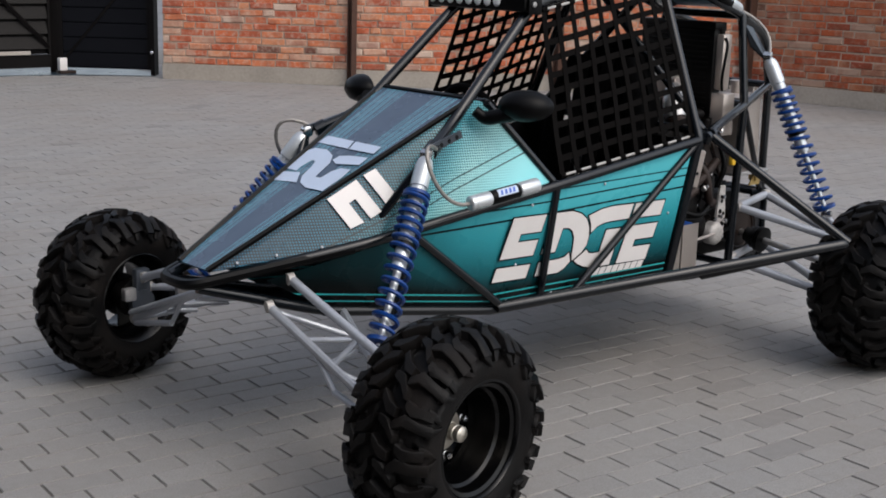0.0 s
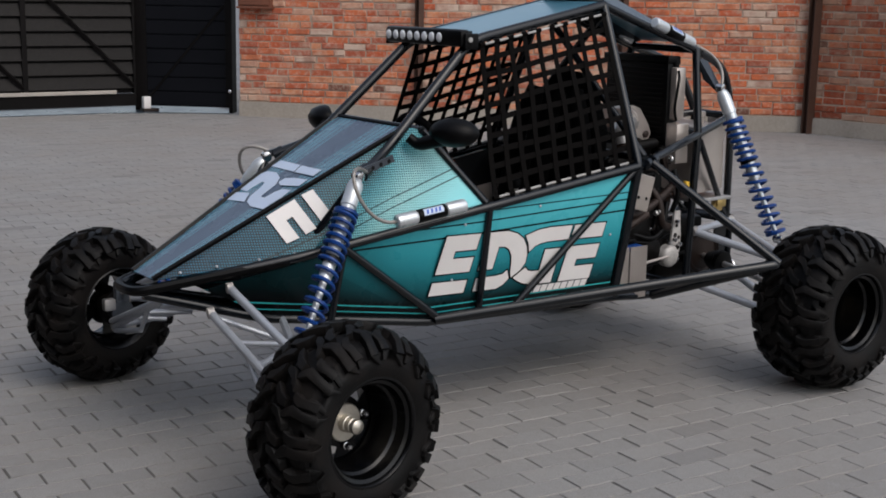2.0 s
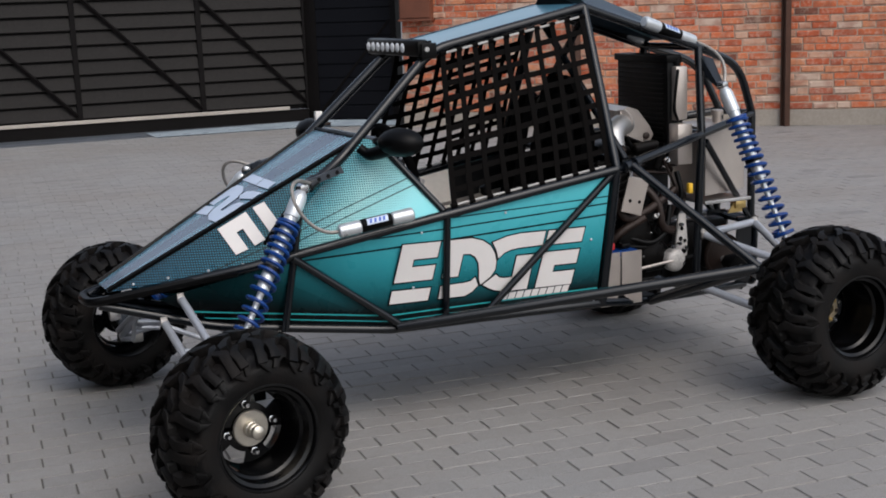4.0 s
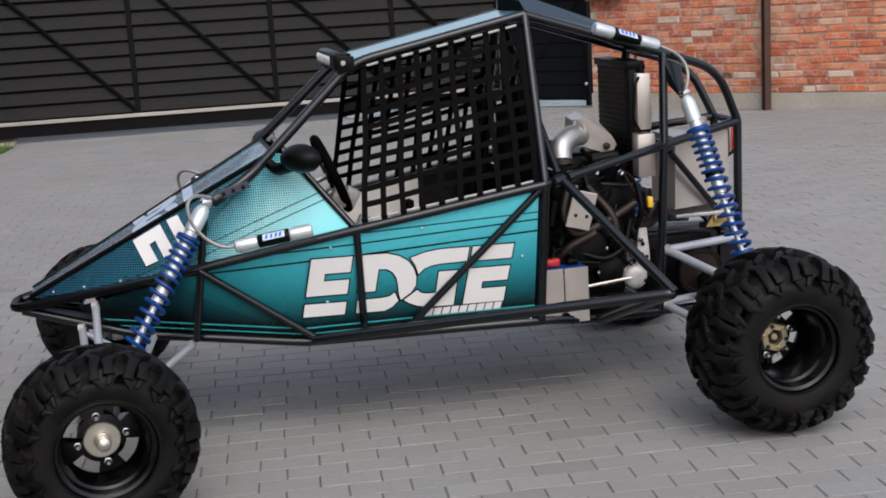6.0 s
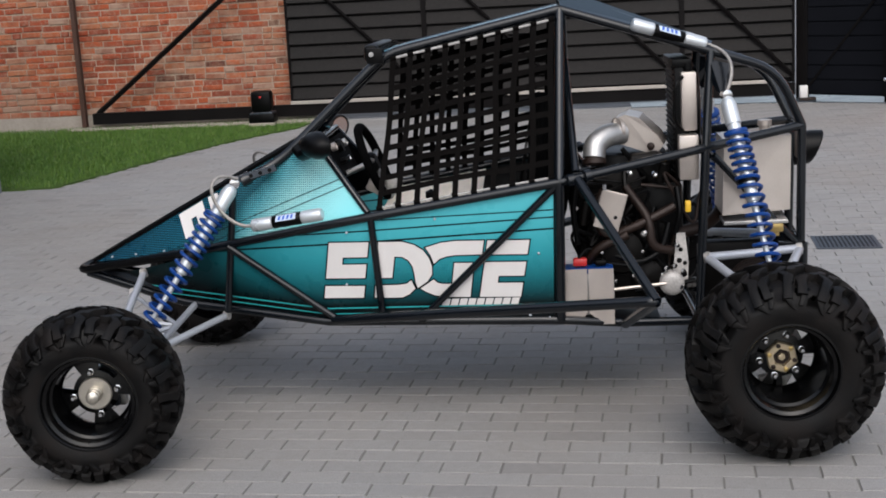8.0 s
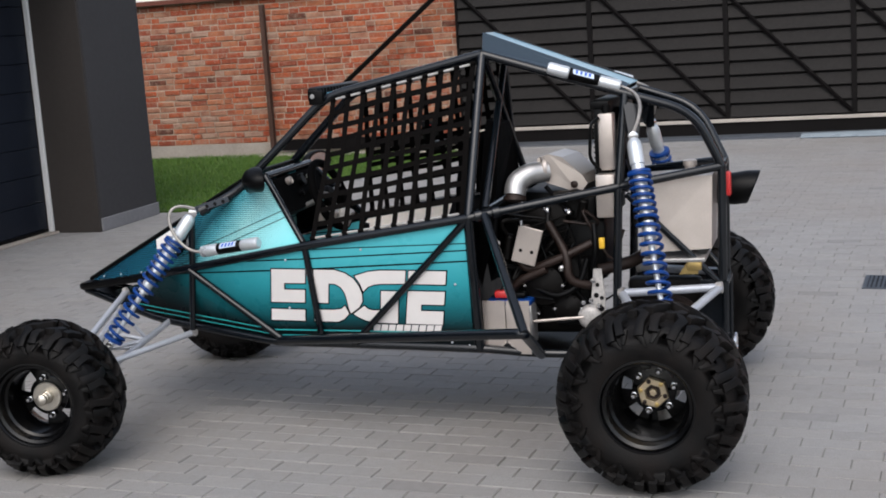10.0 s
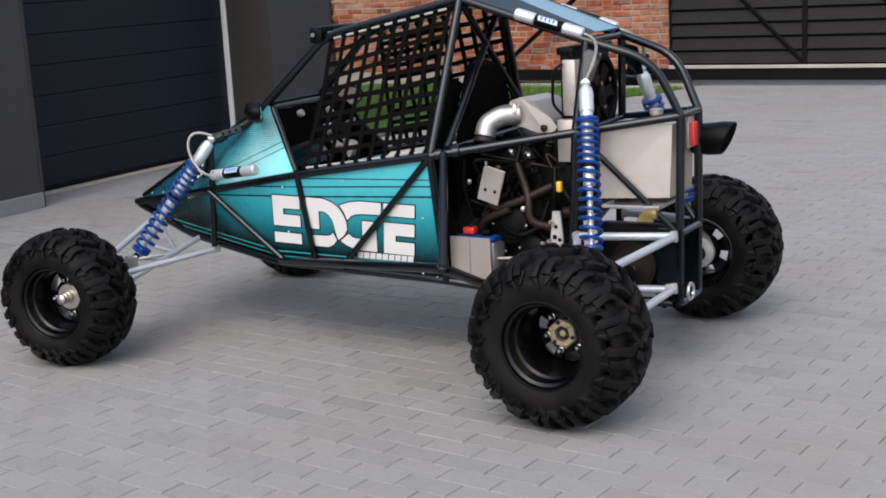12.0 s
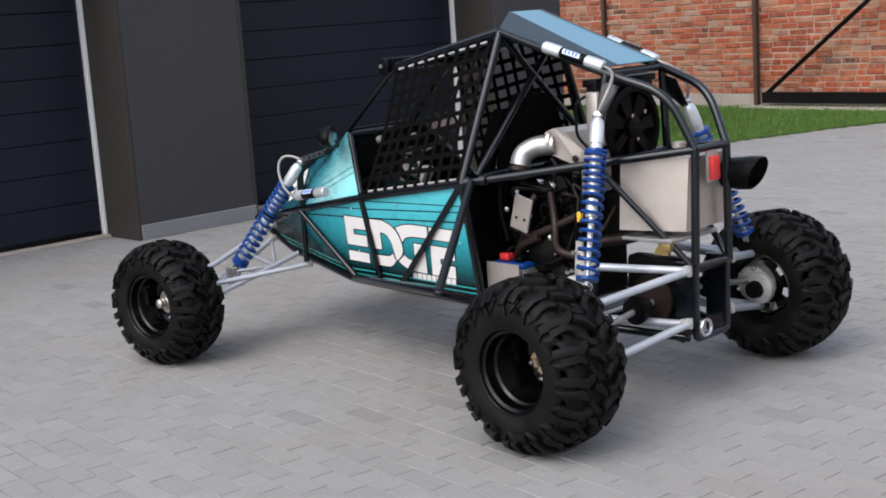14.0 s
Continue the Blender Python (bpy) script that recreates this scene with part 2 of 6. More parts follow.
def brick_material(single, name="reclaimed_brick", tint=(1.0, 1.0, 1.0)):
    m, t, b = material(name, 0.85)
    c = coords(t)
    r = pick(t, single)
    base = ramp(t, r, (0.0, (0.47, 0.105, 0.045)), (0.16, (0.56, 0.145, 0.06)), (0.34, (0.58, 0.185, 0.085)), (0.5, (0.38, 0.095, 0.05)), (0.62, (0.58, 0.235, 0.12)),
                (0.77, (0.55, 0.31, 0.21)), (0.90, (0.57, 0.42, 0.33)), (0.965, (0.15, 0.065, 0.045)), constant=True)
    n = node(t, "ShaderNodeTexNoise", Scale=26.0, Detail=6.0)
    n.noise_dimensions = "4D"
    t.links.new(c, n.inputs["Vector"])
    t.links.new(calc(t, "MULTIPLY", r, 37.0), n.inputs["W"])
    big = node(t, "ShaderNodeTexNoise", Scale=7.0, Detail=3.0)
    big.noise_dimensions = "4D"
    t.links.new(c, big.inputs["Vector"])
    t.links.new(calc(t, "MULTIPLY", r, 91.0), big.inputs["W"])
    base = mix(t, ramp(t, n.outputs["Fac"], (0.47, (0.0,)), (0.75, (0.6,))), base, (0.58, 0.46, 0.37))
    base = mix(t, ramp(t, big.outputs["Fac"], (0.35, (0.6,)), (0.55, (0.0,))), base, (0.27, 0.085, 0.05))
    geo = t.nodes.new("ShaderNodeNewGeometry").outputs["Position"]
    smear = calc(t, "MULTIPLY", noise_of(t, 9, 6, geo), noise_of(t, 1.3, 3, geo))
    base = mix(t, ramp(t, smear, (0.26, (0.0,)), (0.40, (0.55,))), base, (0.50, 0.37, 0.28))
    base = mix(t, ramp(t, noise_of(t, 3.0, 5, geo), (0.60, (0.0,)), (0.75, (0.5,))), base, (0.20, 0.085, 0.055))
    base = mix(t, 1.0, base, tint, "MULTIPLY")
    t.links.new(base, b.inputs["Base Color"])
    bump(t, b, n.outputs["Fac"], 0.8, 0.008)
    return m


def paver_material(single):
    m, t, b = material("grey_concrete_paver", 0.85)
    c = coords(t)
    r = pick(t, single)
    base = ramp(t, r, (0.0, (0.268, 0.262, 0.255)), (0.25, (0.282, 0.275, 0.268)), (0.6, (0.295, 0.288, 0.280)), (0.85, (0.308, 0.298, 0.287)), (0.97, (0.30, 0.295, 0.29)), (0.99, (0.215, 0.21, 0.208)))
    geo = t.nodes.new("ShaderNodeNewGeometry").outputs["Position"]
    fine, broad = noise_of(t, 260, 5, geo), noise_of(t, 0.9, 5, geo)
    base = mix(t, ramp(t, fine, (0.35, (0.55,)), (0.6, (0.0,))), base, (0.16, 0.155, 0.15))
    base = mix(t, ramp(t, broad, (0.40, (0.0,)), (0.68, (0.5,))), base, (0.235, 0.212, 0.19))
    t.links.new(base, b.inputs["Base Color"])
    t.links.new(ramp(t, noise_of(t, 22, 4, geo), (0.3, (0.62,)), (0.7, (0.9,))), b.inputs["Roughness"])
    bump(t, b, fine, 0.35, 0.002)
    return m


M_BRICK, M_BRICKS = brick_material(True), brick_material(False)
# brick copy tinted darker: weaker light on the north wall put into the colour
M_DARKBRICKS = brick_material(False, "darkened_brick", (0.64, 0.56, 0.52))
M_PAVER, M_PAVERS = paver_material(True), paver_material(False)
M_MORTAR = plain("lime_mortar", (0.35, 0.27, 0.21), 0.9, 0, 0, 0.4, 5, 0.5)


def joint_sand():
    """Sand in the paving joints: darker at low x, paler towards high x and y."""
    m, t, b = material("joint_sand", 0.95)
    geo = t.nodes.new("ShaderNodeNewGeometry").outputs["Position"]
    x, y, z = split(t, geo)
    drift = calc(t, "ADD", calc(t, "ADD", x, calc(t, "MULTIPLY", calc(t, "MAXIMUM", y, 0.0), 0.7)), calc(t, "MULTIPLY", noise_of(t, 0.8, 4, geo), 2.4))
    base = ramp(t, calc(t, "DIVIDE", drift, 6.0), (0.1, (0.095, 0.089, 0.083)), (0.34, (0.135, 0.129, 0.122)), (0.52, (0.180, 0.174, 0.166)), (0.8, (0.210, 0.204, 0.196)))
    base = mix(t, calc(t, "MULTIPLY", noise_of(t, 40, 4, geo), 0.5), base, (0.13, 0.12, 0.10))
    t.links.new(base, b.inputs["Base Color"])
    bump(t, b, noise_of(t, 180, 3, geo), 0.4, 0.003)
    return m


M_JOINT = joint_sand()
M_GROUND = plain("weathered_grey_paving", (0.20, 0.20, 0.205), 0.85, 0, 0, 0.25, 3, 0.3)
M_CONCRETE = plain("plinth_concrete", (0.34, 0.30, 0.255), 0.85, 0, 0, 0.2, 6, 0.3)
M_PLINTH = plain("grey_plinth_render", (0.17, 0.17, 0.175), 0.85, 0, 0, 0.15, 5, 0.3)
M_GATE = plain("anthracite_sheet_metal", (0.0185, 0.0170, 0.0162), 0.55, 0.0, 0.0, 0.25, 5, 0.02, shine=0.10)
M_GATEFRAME = plain("dark_gate_frame", (0.006, 0.0052, 0.0052), 0.55, 0.0, 0.0, 0.3, 8, 0.03, shine=0.08)
M_WICKET = plain("navy_black_door_sheet", (0.0058, 0.0062, 0.0084), 0.55, 0.0, 0.0, 0.2, 5, 0.02, shine=0.08)
M_RAILING = plain("galvanised_strip", (0.42, 0.38, 0.34), 0.5, 0.2, 0.0, 0.15, 8, 0.1)
M_PLASTER = plain("anthracite_plaster", (0.042, 0.041, 0.0425), 0.9, 0, 0, 0.12, 4, 0.15)
M_REVEAL = plain("brown_grey_reveal", (0.036, 0.031, 0.028), 0.8, 0, 0, 0.12, 4, 0.1)
M_GARAGE = plain("navy_sectional_door", (0.0060, 0.0090, 0.0158), 0.5, 0.0, 0.0, 0.15, 3, 0.05, shine=0.24)
M_POST = plain("brown_painted_steel", (0.060, 0.028, 0.018), 0.6, 0.1, 0, 0.35, 10, 0.1)
M_COPING = plain("red_brown_coping", (0.13, 0.035, 0.018), 0.55, 0, 0.1, 0.25, 6, 0.1)
M_RENDER = plain("white_render", (0.72, 0.69, 0.65), 0.85, 0, 0, 0.06, 3, 0.15)
M_GLASSY = plain("dark_window_glass", (0.06, 0.075, 0.09), 0.1, 0.0, 0.5, 0.2, 2, 0.0)
M_FRAMEWHITE = plain("white_window_frame", (0.65, 0.65, 0.64), 0.4, 0, 0, 0.05, 10, 0.0)
M_GRASSBASE = plain("turf_soil", (0.045, 0.085, 0.012), 0.95, 0, 0, 0.4, 8, 0.5)
M_WOOD = plain("red_brown_wood", (0.14, 0.045, 0.022), 0.6, 0, 0, 0.3, 12, 0.15)


def grass_material():
    m, t, b = material("lawn_blades", 0.6)
    r = pick(t, False)
    t.links.new(ramp(t, r, (0.0, (0.040, 0.10, 0.008)), (0.5, (0.070, 0.155, 0.014)), (1.0, (0.12, 0.19, 0.03))), b.inputs["Base Color"])
    return m


M_GRASS = grass_material()


# ---- builders ----
ROOT = {}


def thing(name, at, label, category, group="", kind=""):
    ob = new(name)
    ob.empty_display_size = 0.1
    ob.location = at
    ROOT[ob] = Vector(at)
    return tagged(ob, label, category, group, kind)


def part(name, bm, mat, parent=None, label="", smooth=True, kind=""):
    """Links a bmesh, drawn in world metres, as one mesh object under its thing or part."""
    me = bpy.data.meshes.new(name)
    base = ROOT.get(parent, Vector((0, 0, 0)))
    bmesh.ops.recalc_face_normals(bm, faces=bm.faces)
    bmesh.ops.translate(bm, verts=bm.verts, vec=-base)
    for f in bm.faces:
        f.smooth = smooth
    bm.to_mesh(me)
    bm.free()
    if smooth:
        me.set_sharp_from_angle(angle=radians(38))
    me.materials.append(mat)
    ob = new(name, me)
    ob.parent = parent
    ROOT[ob] = base
    return tagged(ob, label, kind=kind)


def lone(name, bm, mat, label, category, group="", kind="", smooth=True):
    """A thing that is a single mesh, with its origin at its foot."""
    zs = [v.co for v in bm.verts]
    mid = sum(zs, Vector()) / len(zs)
    mid.z = min(v.z for v in zs)
    bmesh.ops.translate(bm, verts=bm.verts, vec=-mid)
    ob = part(name, bm, mat, None, "", smooth)
    ob.location = mid
    ROOT[ob] = mid
    return tagged(ob, label, category, group, kind)


def V(p):
    return Vector(p)


def rounded(pts, fillet, steps=5):
    """The polyline with its inner corners bent round."""
    pts = [V(p) for p in pts]
    out = [pts[0]]
    for a, b, c in zip(pts, pts[1:], pts[2:]):
        d = min(fillet, (b - a).length * 0.45, (c - b).length * 0.45)
        p, q = b + (a - b).normalized() * d, b + (c - b).normalized() * d
        for k in range(steps + 1):
            s = k / steps
            out.append(p * (1 - s) ** 2 + b * 2 * s * (1 - s) + q * s**2)
    out.append(pts[-1])
    return out


def tube(bm, pts, r, n=10, fillet=0.06, end=None):
    """A round tube along a polyline; end: the radius at its far end."""
    pts = rounded(pts, fillet) if len(pts) > 2 and fillet else [V(p) for p in pts]
    up = V((0.3, 0.2, 1)).normalized()
    rings = []
    for k, p in enumerate(pts):
        a, b = pts[max(k - 1, 0)], pts[min(k + 1, len(pts) - 1)]
        d = (b - a).normalized()
        if abs(d.dot(up)) > 0.97:
            up = V((1, 0.2, 0.1)).normalized()
        s = d.cross(up).normalized()
        u = s.cross(d).normalized()
        up = u
        rr = r if end is None else r + (end - r) * k / (len(pts) - 1)
        rings.append([bm.verts.new(p + s * rr * math.cos(i * math.tau / n) + u * rr * math.sin(i * math.tau / n)) for i in range(n)])
    for q, w in zip(rings, rings[1:]):
        for i in range(n):
            bm.faces.new((q[i], q[(i + 1) % n], w[(i + 1) % n], w[i]))
    bm.faces.new(rings[0][::-1])
    bm.faces.new(rings[-1])
    return bm


def rod(p, q, r, n=10, bm=None, end=None):
    return tube(bm or bmesh.new(), [p, q], r, n, 0, end)


def lathe(bm, profile, n, at, axis, turn=0.0):
    """A body of revolution: profile rows of (distance along the axis, radius)."""
    axis = V(axis).normalized()
    s = axis.cross(V((0, 0, 1)) if abs(axis.z) < 0.9 else V((1, 0, 0))).normalized()
    u = s.cross(axis).normalized()
    rings = [[bm.verts.new(V(at) + axis * a + (s * math.cos(turn + i * math.tau / n) + u * math.sin(turn + i * math.tau / n)) * r) for i in range(n)] for a, r in profile]
    for q, w in zip(rings, rings[1:]):
        for i in range(n):
            bm.faces.new((q[i], q[(i + 1) % n], w[(i + 1) % n], w[i]))
    if profile[0][1] > 1e-4:
        bm.faces.new(rings[0])
    if profile[-1][1] > 1e-4:
        bm.faces.new(rings[-1])
    return bm


def cuboid(bm, lo, hi, bevel=0.0, turn=None):
    """A box from corner to corner; turn: a matrix applied round its centre."""
    lo, hi = V(lo), V(hi)
    mid, size = (lo + hi) / 2, hi - lo
    made = bmesh.ops.create_cube(bm, size=1.0)["verts"]
    bmesh.ops.scale(bm, vec=size, verts=made)
    if bevel:
        edges = list({e for v in made for e in v.link_edges})
        made = list({v for f in bmesh.ops.bevel(bm, geom=edges, offset=bevel, segments=2, affect="EDGES", profile=0.5)["faces"] for v in f.verts} | {v for v in made if v.is_valid})
    if turn is not None:
        bmesh.ops.transform(bm, matrix=turn, verts=made)
    bmesh.ops.translate(bm, vec=mid, verts=made)
    return bm


def slab(bm, poly, thick, shift=None):
    """A sheet with the outline poly (points in space) and thickness along its normal, or along shift."""
    pts = [V(p) for p in poly]
    n = V((0, 0, 0))
    for a, b in zip(pts, pts[1:] + pts[:1]):
        n += (a).cross(b)
    n = shift.normalized() if shift is not None else n.normalized()
    a = [bm.verts.new(p) for p in pts]
    b = [bm.verts.new(p - n * thick) for p in pts]
    bm.faces.new(a)
    bm.faces.new(b[::-1])
    for i in range(len(a)):
        j = (i + 1) % len(a)
        bm.faces.new((a[i], b[i], b[j], a[j]))
    return bm


MID = 0.051


def flip(p, side):
    """A point of the near side, or its mirror image across the buggy's own slightly turned midline."""
    if side < 0:
        return V(p)
    d = p[1] - 0.025 - 0.024 * p[0]
    return V((p[0] + 0.048 * d, p[1] - 2 * d, p[2]))


# ---- setting: ground, walls, gate, garage ----
YARD = radians(-5.0)


def yard(u, v, z=0.0):
    """A place given along and across the rows of the paving."""
    return V((u * math.cos(YARD) - v * math.sin(YARD), u * math.sin(YARD) + v * math.cos(YARD), z))


def sheet(name, pts, mat, label, z=None):
    bm = bmesh.new()
    bm.faces.new([bm.verts.new(V(p) if z is None else V((p[0], p[1], z))) for p in pts])
    ob = part(name, bm, mat, None, label, False)
    return tagged(ob, label, "ground", kind="structure")


sheet("ground", [(-400, -400), (400, -400), (400, 400), (-400, 400)], M_GROUND, "grey ground reaching out beyond the paved yard", -0.02)
pavement = sheet("pavement", [(-5.2, -6.6), (12.5, -6.6), (12.5, 13.2), (-5.2, 13.2)], M_JOINT, "yard paved with grey concrete blocks in running bond", -0.0042)

LAWN_EDGE = [(-3.45, 5.98), (-2.86, 5.99), (-2.62, 6.9), (-2.40, 7.8), (-2.10, 8.8), (-1.83, 9.5), (-1.52, 10.1), (-1.45, 10.6)]
WALL_LINE = [(5.14, 9.74), (6.57, 8.20), (8.3, 6.78), (9.86, 5.42), (10.1, 3.8), (10.15, -6.0)]


def lawn_x(y):
    for (x0, y0), (x1, y1) in zip(LAWN_EDGE, LAWN_EDGE[1:]):
        if y0 <= y <= y1:
            return x0 + (x1 - x0) * (y - y0) / (y1 - y0)
    return None


def in_yard(p):
    if p.x < -4.7 or p.y > 11.3 or p.y < -6.5:
        return False
    if p.y > 6.0:
        edge = lawn_x(min(p.y, 10.59))
        if edge is None or p.x < edge + 0.02:
            return False
    for (x0, y0), (x1, y1) in zip(WALL_LINE, WALL_LINE[1:]):
        if min(y0, y1) <= p.y <= max(y0, y1) and p.x > x0 + (x1 - x0) * (p.y - y0) / (y1 - y0) - 0.02:
            return False
    return True


def paver_mesh(dx, dy, c=0.0035):
    return [(-dx, -dy, -0.005), (dx, -dy, -0.005), (dx, dy, -0.005), (-dx, dy, -0.005),
            (-dx + c, -dy + c, 0), (dx - c, -dy + c, 0), (dx - c, dy - c, 0), (-dx + c, dy - c, 0)]


PAVER_FACES = [(4, 5, 6, 7), (0, 1, 5, 4), (1, 2, 6, 5), (2, 3, 7, 6), (3, 0, 4, 7)]
rng = random.Random(4)


def lay_pavement():
    one = bpy.data.meshes.new("paver")
    one.from_pydata(paver_mesh(0.0978, 0.0484, 0.0020), [], PAVER_FACES)
    one.materials.append(M_PAVER)
    verts, faces, singles = [], [], 0
    for row in [*range(-34, 126), *range(-78, -34)]:
        shift = (row % 2) * 0.1 + rng.uniform(-0.012, 0.012)
        for k in range(-22, 64):
            p = yard(k * 0.2 + shift, row * 0.1)
            if not in_yard(p):
                continue
            z, tilt = rng.uniform(-0.0016, 0.0016), rng.uniform(-0.25, 0.25)
            if -0.55 < p.x < 2.55 and -1.75 < p.y < 0.15 and singles < 300:
                ob = new("paver", one)
                ob.parent = pavement
                ob.matrix_basis = Matrix.Translation((p.x, p.y, z)) @ pose(0, 0, 0, tilt, tilt * 0.6, math.degrees(YARD) + tilt)
                singles += 1
                continue
            n = len(verts)
            c, s = math.cos(YARD + tilt * 0.02), math.sin(YARD + tilt * 0.02)
            front = p.y < 2.2 and p.x < 0.9
            for x, y, h in paver_mesh((0.0976 if front else 0.0990 if p.y > 2.2 or p.x > 2.6 else 0.0984) - abs(tilt) * 0.003, 0.0480 if front else 0.0493 if p.y > 2.2 else 0.0490, 0.0020 if front else 0.0014):
                verts.append((p.x + x * c - y * s, p.y + x * s + y * c, h + z + (x * tilt * 0.01 if h == 0 else 0)))
            faces += [tuple(n + i for i in f) for f in PAVER_FACES]
    me = bpy.data.meshes.new("pavers")
    me.from_pydata(verts, [], faces)
    me.materials.append(M_PAVERS)
    ob = new("pavers", me)
    ob.parent = pavement
    tagged(ob, "grey concrete paving blocks with dark sanded joints", kind="stuff")


def drain():
    x, y, h = 3.13, 2.54, 0.175
    ob = thing("drain_grate", (x, y, 0), "square dark cast iron drain grate set in the paving", "drain")
    bm = bmesh.new()
    for lo, hi in (((-h, -h), (h, -h + 0.022)), ((-h, h - 0.022), (h, h)), ((-h, -h + 0.022), (-h + 0.022, h - 0.022)), ((h - 0.022, -h + 0.022), (h, h - 0.022))):
        cuboid(bm, (x + lo[0], y + lo[1], -0.006), (x + hi[0], y + hi[1], 0.006))
    part("frame", bm, M_BRACKET, ob)
    part("pit", cuboid(bmesh.new(), (x - h + 0.022, y - h + 0.022, -0.02), (x + h - 0.022, y + h - 0.022, 0.0024)), M_BLACK, ob, "black opening under the grate", False)
    for k in range(-6, 7):
        part("bar", cuboid(bmesh.new(), (x + k * 0.0235 - 0.006, y - h + 0.022, -0.005), (x + k * 0.0235 + 0.006, y + h - 0.022, 0.005)), M_BRACKET, ob)
    ob.matrix_basis = Matrix.Translation(ob.location) @ pose(0, 0, 0, 0, 0, -5)


drain()


def along(p, q):
    d = (V((q[0], q[1], 0)) - V((p[0], p[1], 0)))
    return d.length, d.normalized()


def brick_rows(p, q, z0, z1, seed):
    """Places of the bricks in the face of a wall from p to q: distance along, height, half length, depth."""
    length, _ = along(p, q)
    r = random.Random(seed)
    row, z = 0, z0
    while z + 0.066 < z1:
        s = -r.uniform(0.0, 0.25)
        k = row
        while s < length:
            size = (0.245 if (k % 3 or r.random() < 0.3) else 0.118) + r.uniform(-0.014, 0.012)
            a, b = max(s, 0.0), min(s + size, length)
            if b - a > 0.03:
                yield a, b, z + r.uniform(-0.006, 0.006), r.uniform(0.001, 0.016)
            s += size + 0.012
            k += 1
        z += 0.0765
        row += 1


def brick_wall(name, p, q, height, label, seed, singles=0, plinth=0.17, thick=0.25, joined=None):
    """A brick wall with its face on the line from p to q, on a concrete foot; the yard lies to its right as seen from p to q."""
    length, d = along(p, q)
    n = V((d.y, -d.x, 0))
    a, b = V((p[0], p[1], 0)), V((q[0], q[1], 0))
    bm = bmesh.new()
    slab(bm, [a + V((0, 0, 0)), b, b + V((0, 0, height)), a + V((0, 0, height))], thick, n)
    wall = tagged(part(name, bm, M_MORTAR, None, label, False), label, "wall", kind="structure")
    bm = bmesh.new()
    o = n * 0.035
    slab(bm, [a + o, b + o, b + o + V((0, 0, plinth)), a + o + V((0, 0, plinth))], 0.03, n)
    part("plinth", bm, M_CONCRETE, wall, "rough grey concrete foot", False)
    verts, faces, shared, count = [], [], {}, 0
    for s0, s1, z, deep in brick_rows(p, q, plinth + 0.01, height, seed):
        half, mid = (s1 - s0) / 2, (s0 + s1) / 2
        c, e = 0.006, (s0 * 37.1 + z * 91.7) % 1.0 * 0.009
        cut = [(-half, 0, 0), (half, 0, 0), (half, 0, 0.065), (-half, 0, 0.065), (-half + c + e, deep, c), (half - c, deep, c + e), (half - c - e, deep, 0.065 - c), (-half + c, deep, 0.065 - c - e)]
        m = Matrix(((d.x, n.x, 0, 0), (d.y, n.y, 0, 0), (0, 0, 1, 0), (0, 0, 0, 1)))
        place = a + d * mid + V((0, 0, z))
        if count < singles:
            key = (round(half, 2), round(deep, 3))
            if key not in shared:
                me = bpy.data.meshes.new("brick")
                me.from_pydata([(x, y, h) for x, y, h in cut], [], PAVER_FACES)
                me.materials.append(M_BRICK)
                shared[key] = me
            ob = new("brick", shared[key])
            ob.parent = wall
            ob.matrix_basis = Matrix.Translation(place) @ m
            count += 1
        else:
            k = len(verts)
            verts += [tuple(place + m.to_3x3() @ V(v)) for v in cut]
            faces += [tuple(k + i for i in f) for f in PAVER_FACES]
    if verts:
        me = bpy.data.meshes.new("bricks")
        me.from_pydata(verts, [], faces)
        me.materials.append(joined or M_BRICKS)
        ob = new("bricks", me)
        ob.parent = wall
        tagged(ob, "weathered orange red bricks", kind="stuff")
    return wall


def steel_post(at, height, label, w=0.035):
    bm = bmesh.new()
    x, y = at
    for dx, dy, sx, sy in ((0, 0, w, 0.006), (0, -0.07, w, 0.006), (0, -0.035, 0.006, 0.035)):
        cuboid(bm, (x + dx - sx, y + dy - sy, 0), (x + dx + sx, y + dy + sy, height), 0.002)
    lone("steel_post", bm, M_POST, label, "post", "posts along the brick wall", smooth=False)


GATE_A, GATE_B = V((-1.74, 10.99, 0)), V((4.30, 10.79, 0))


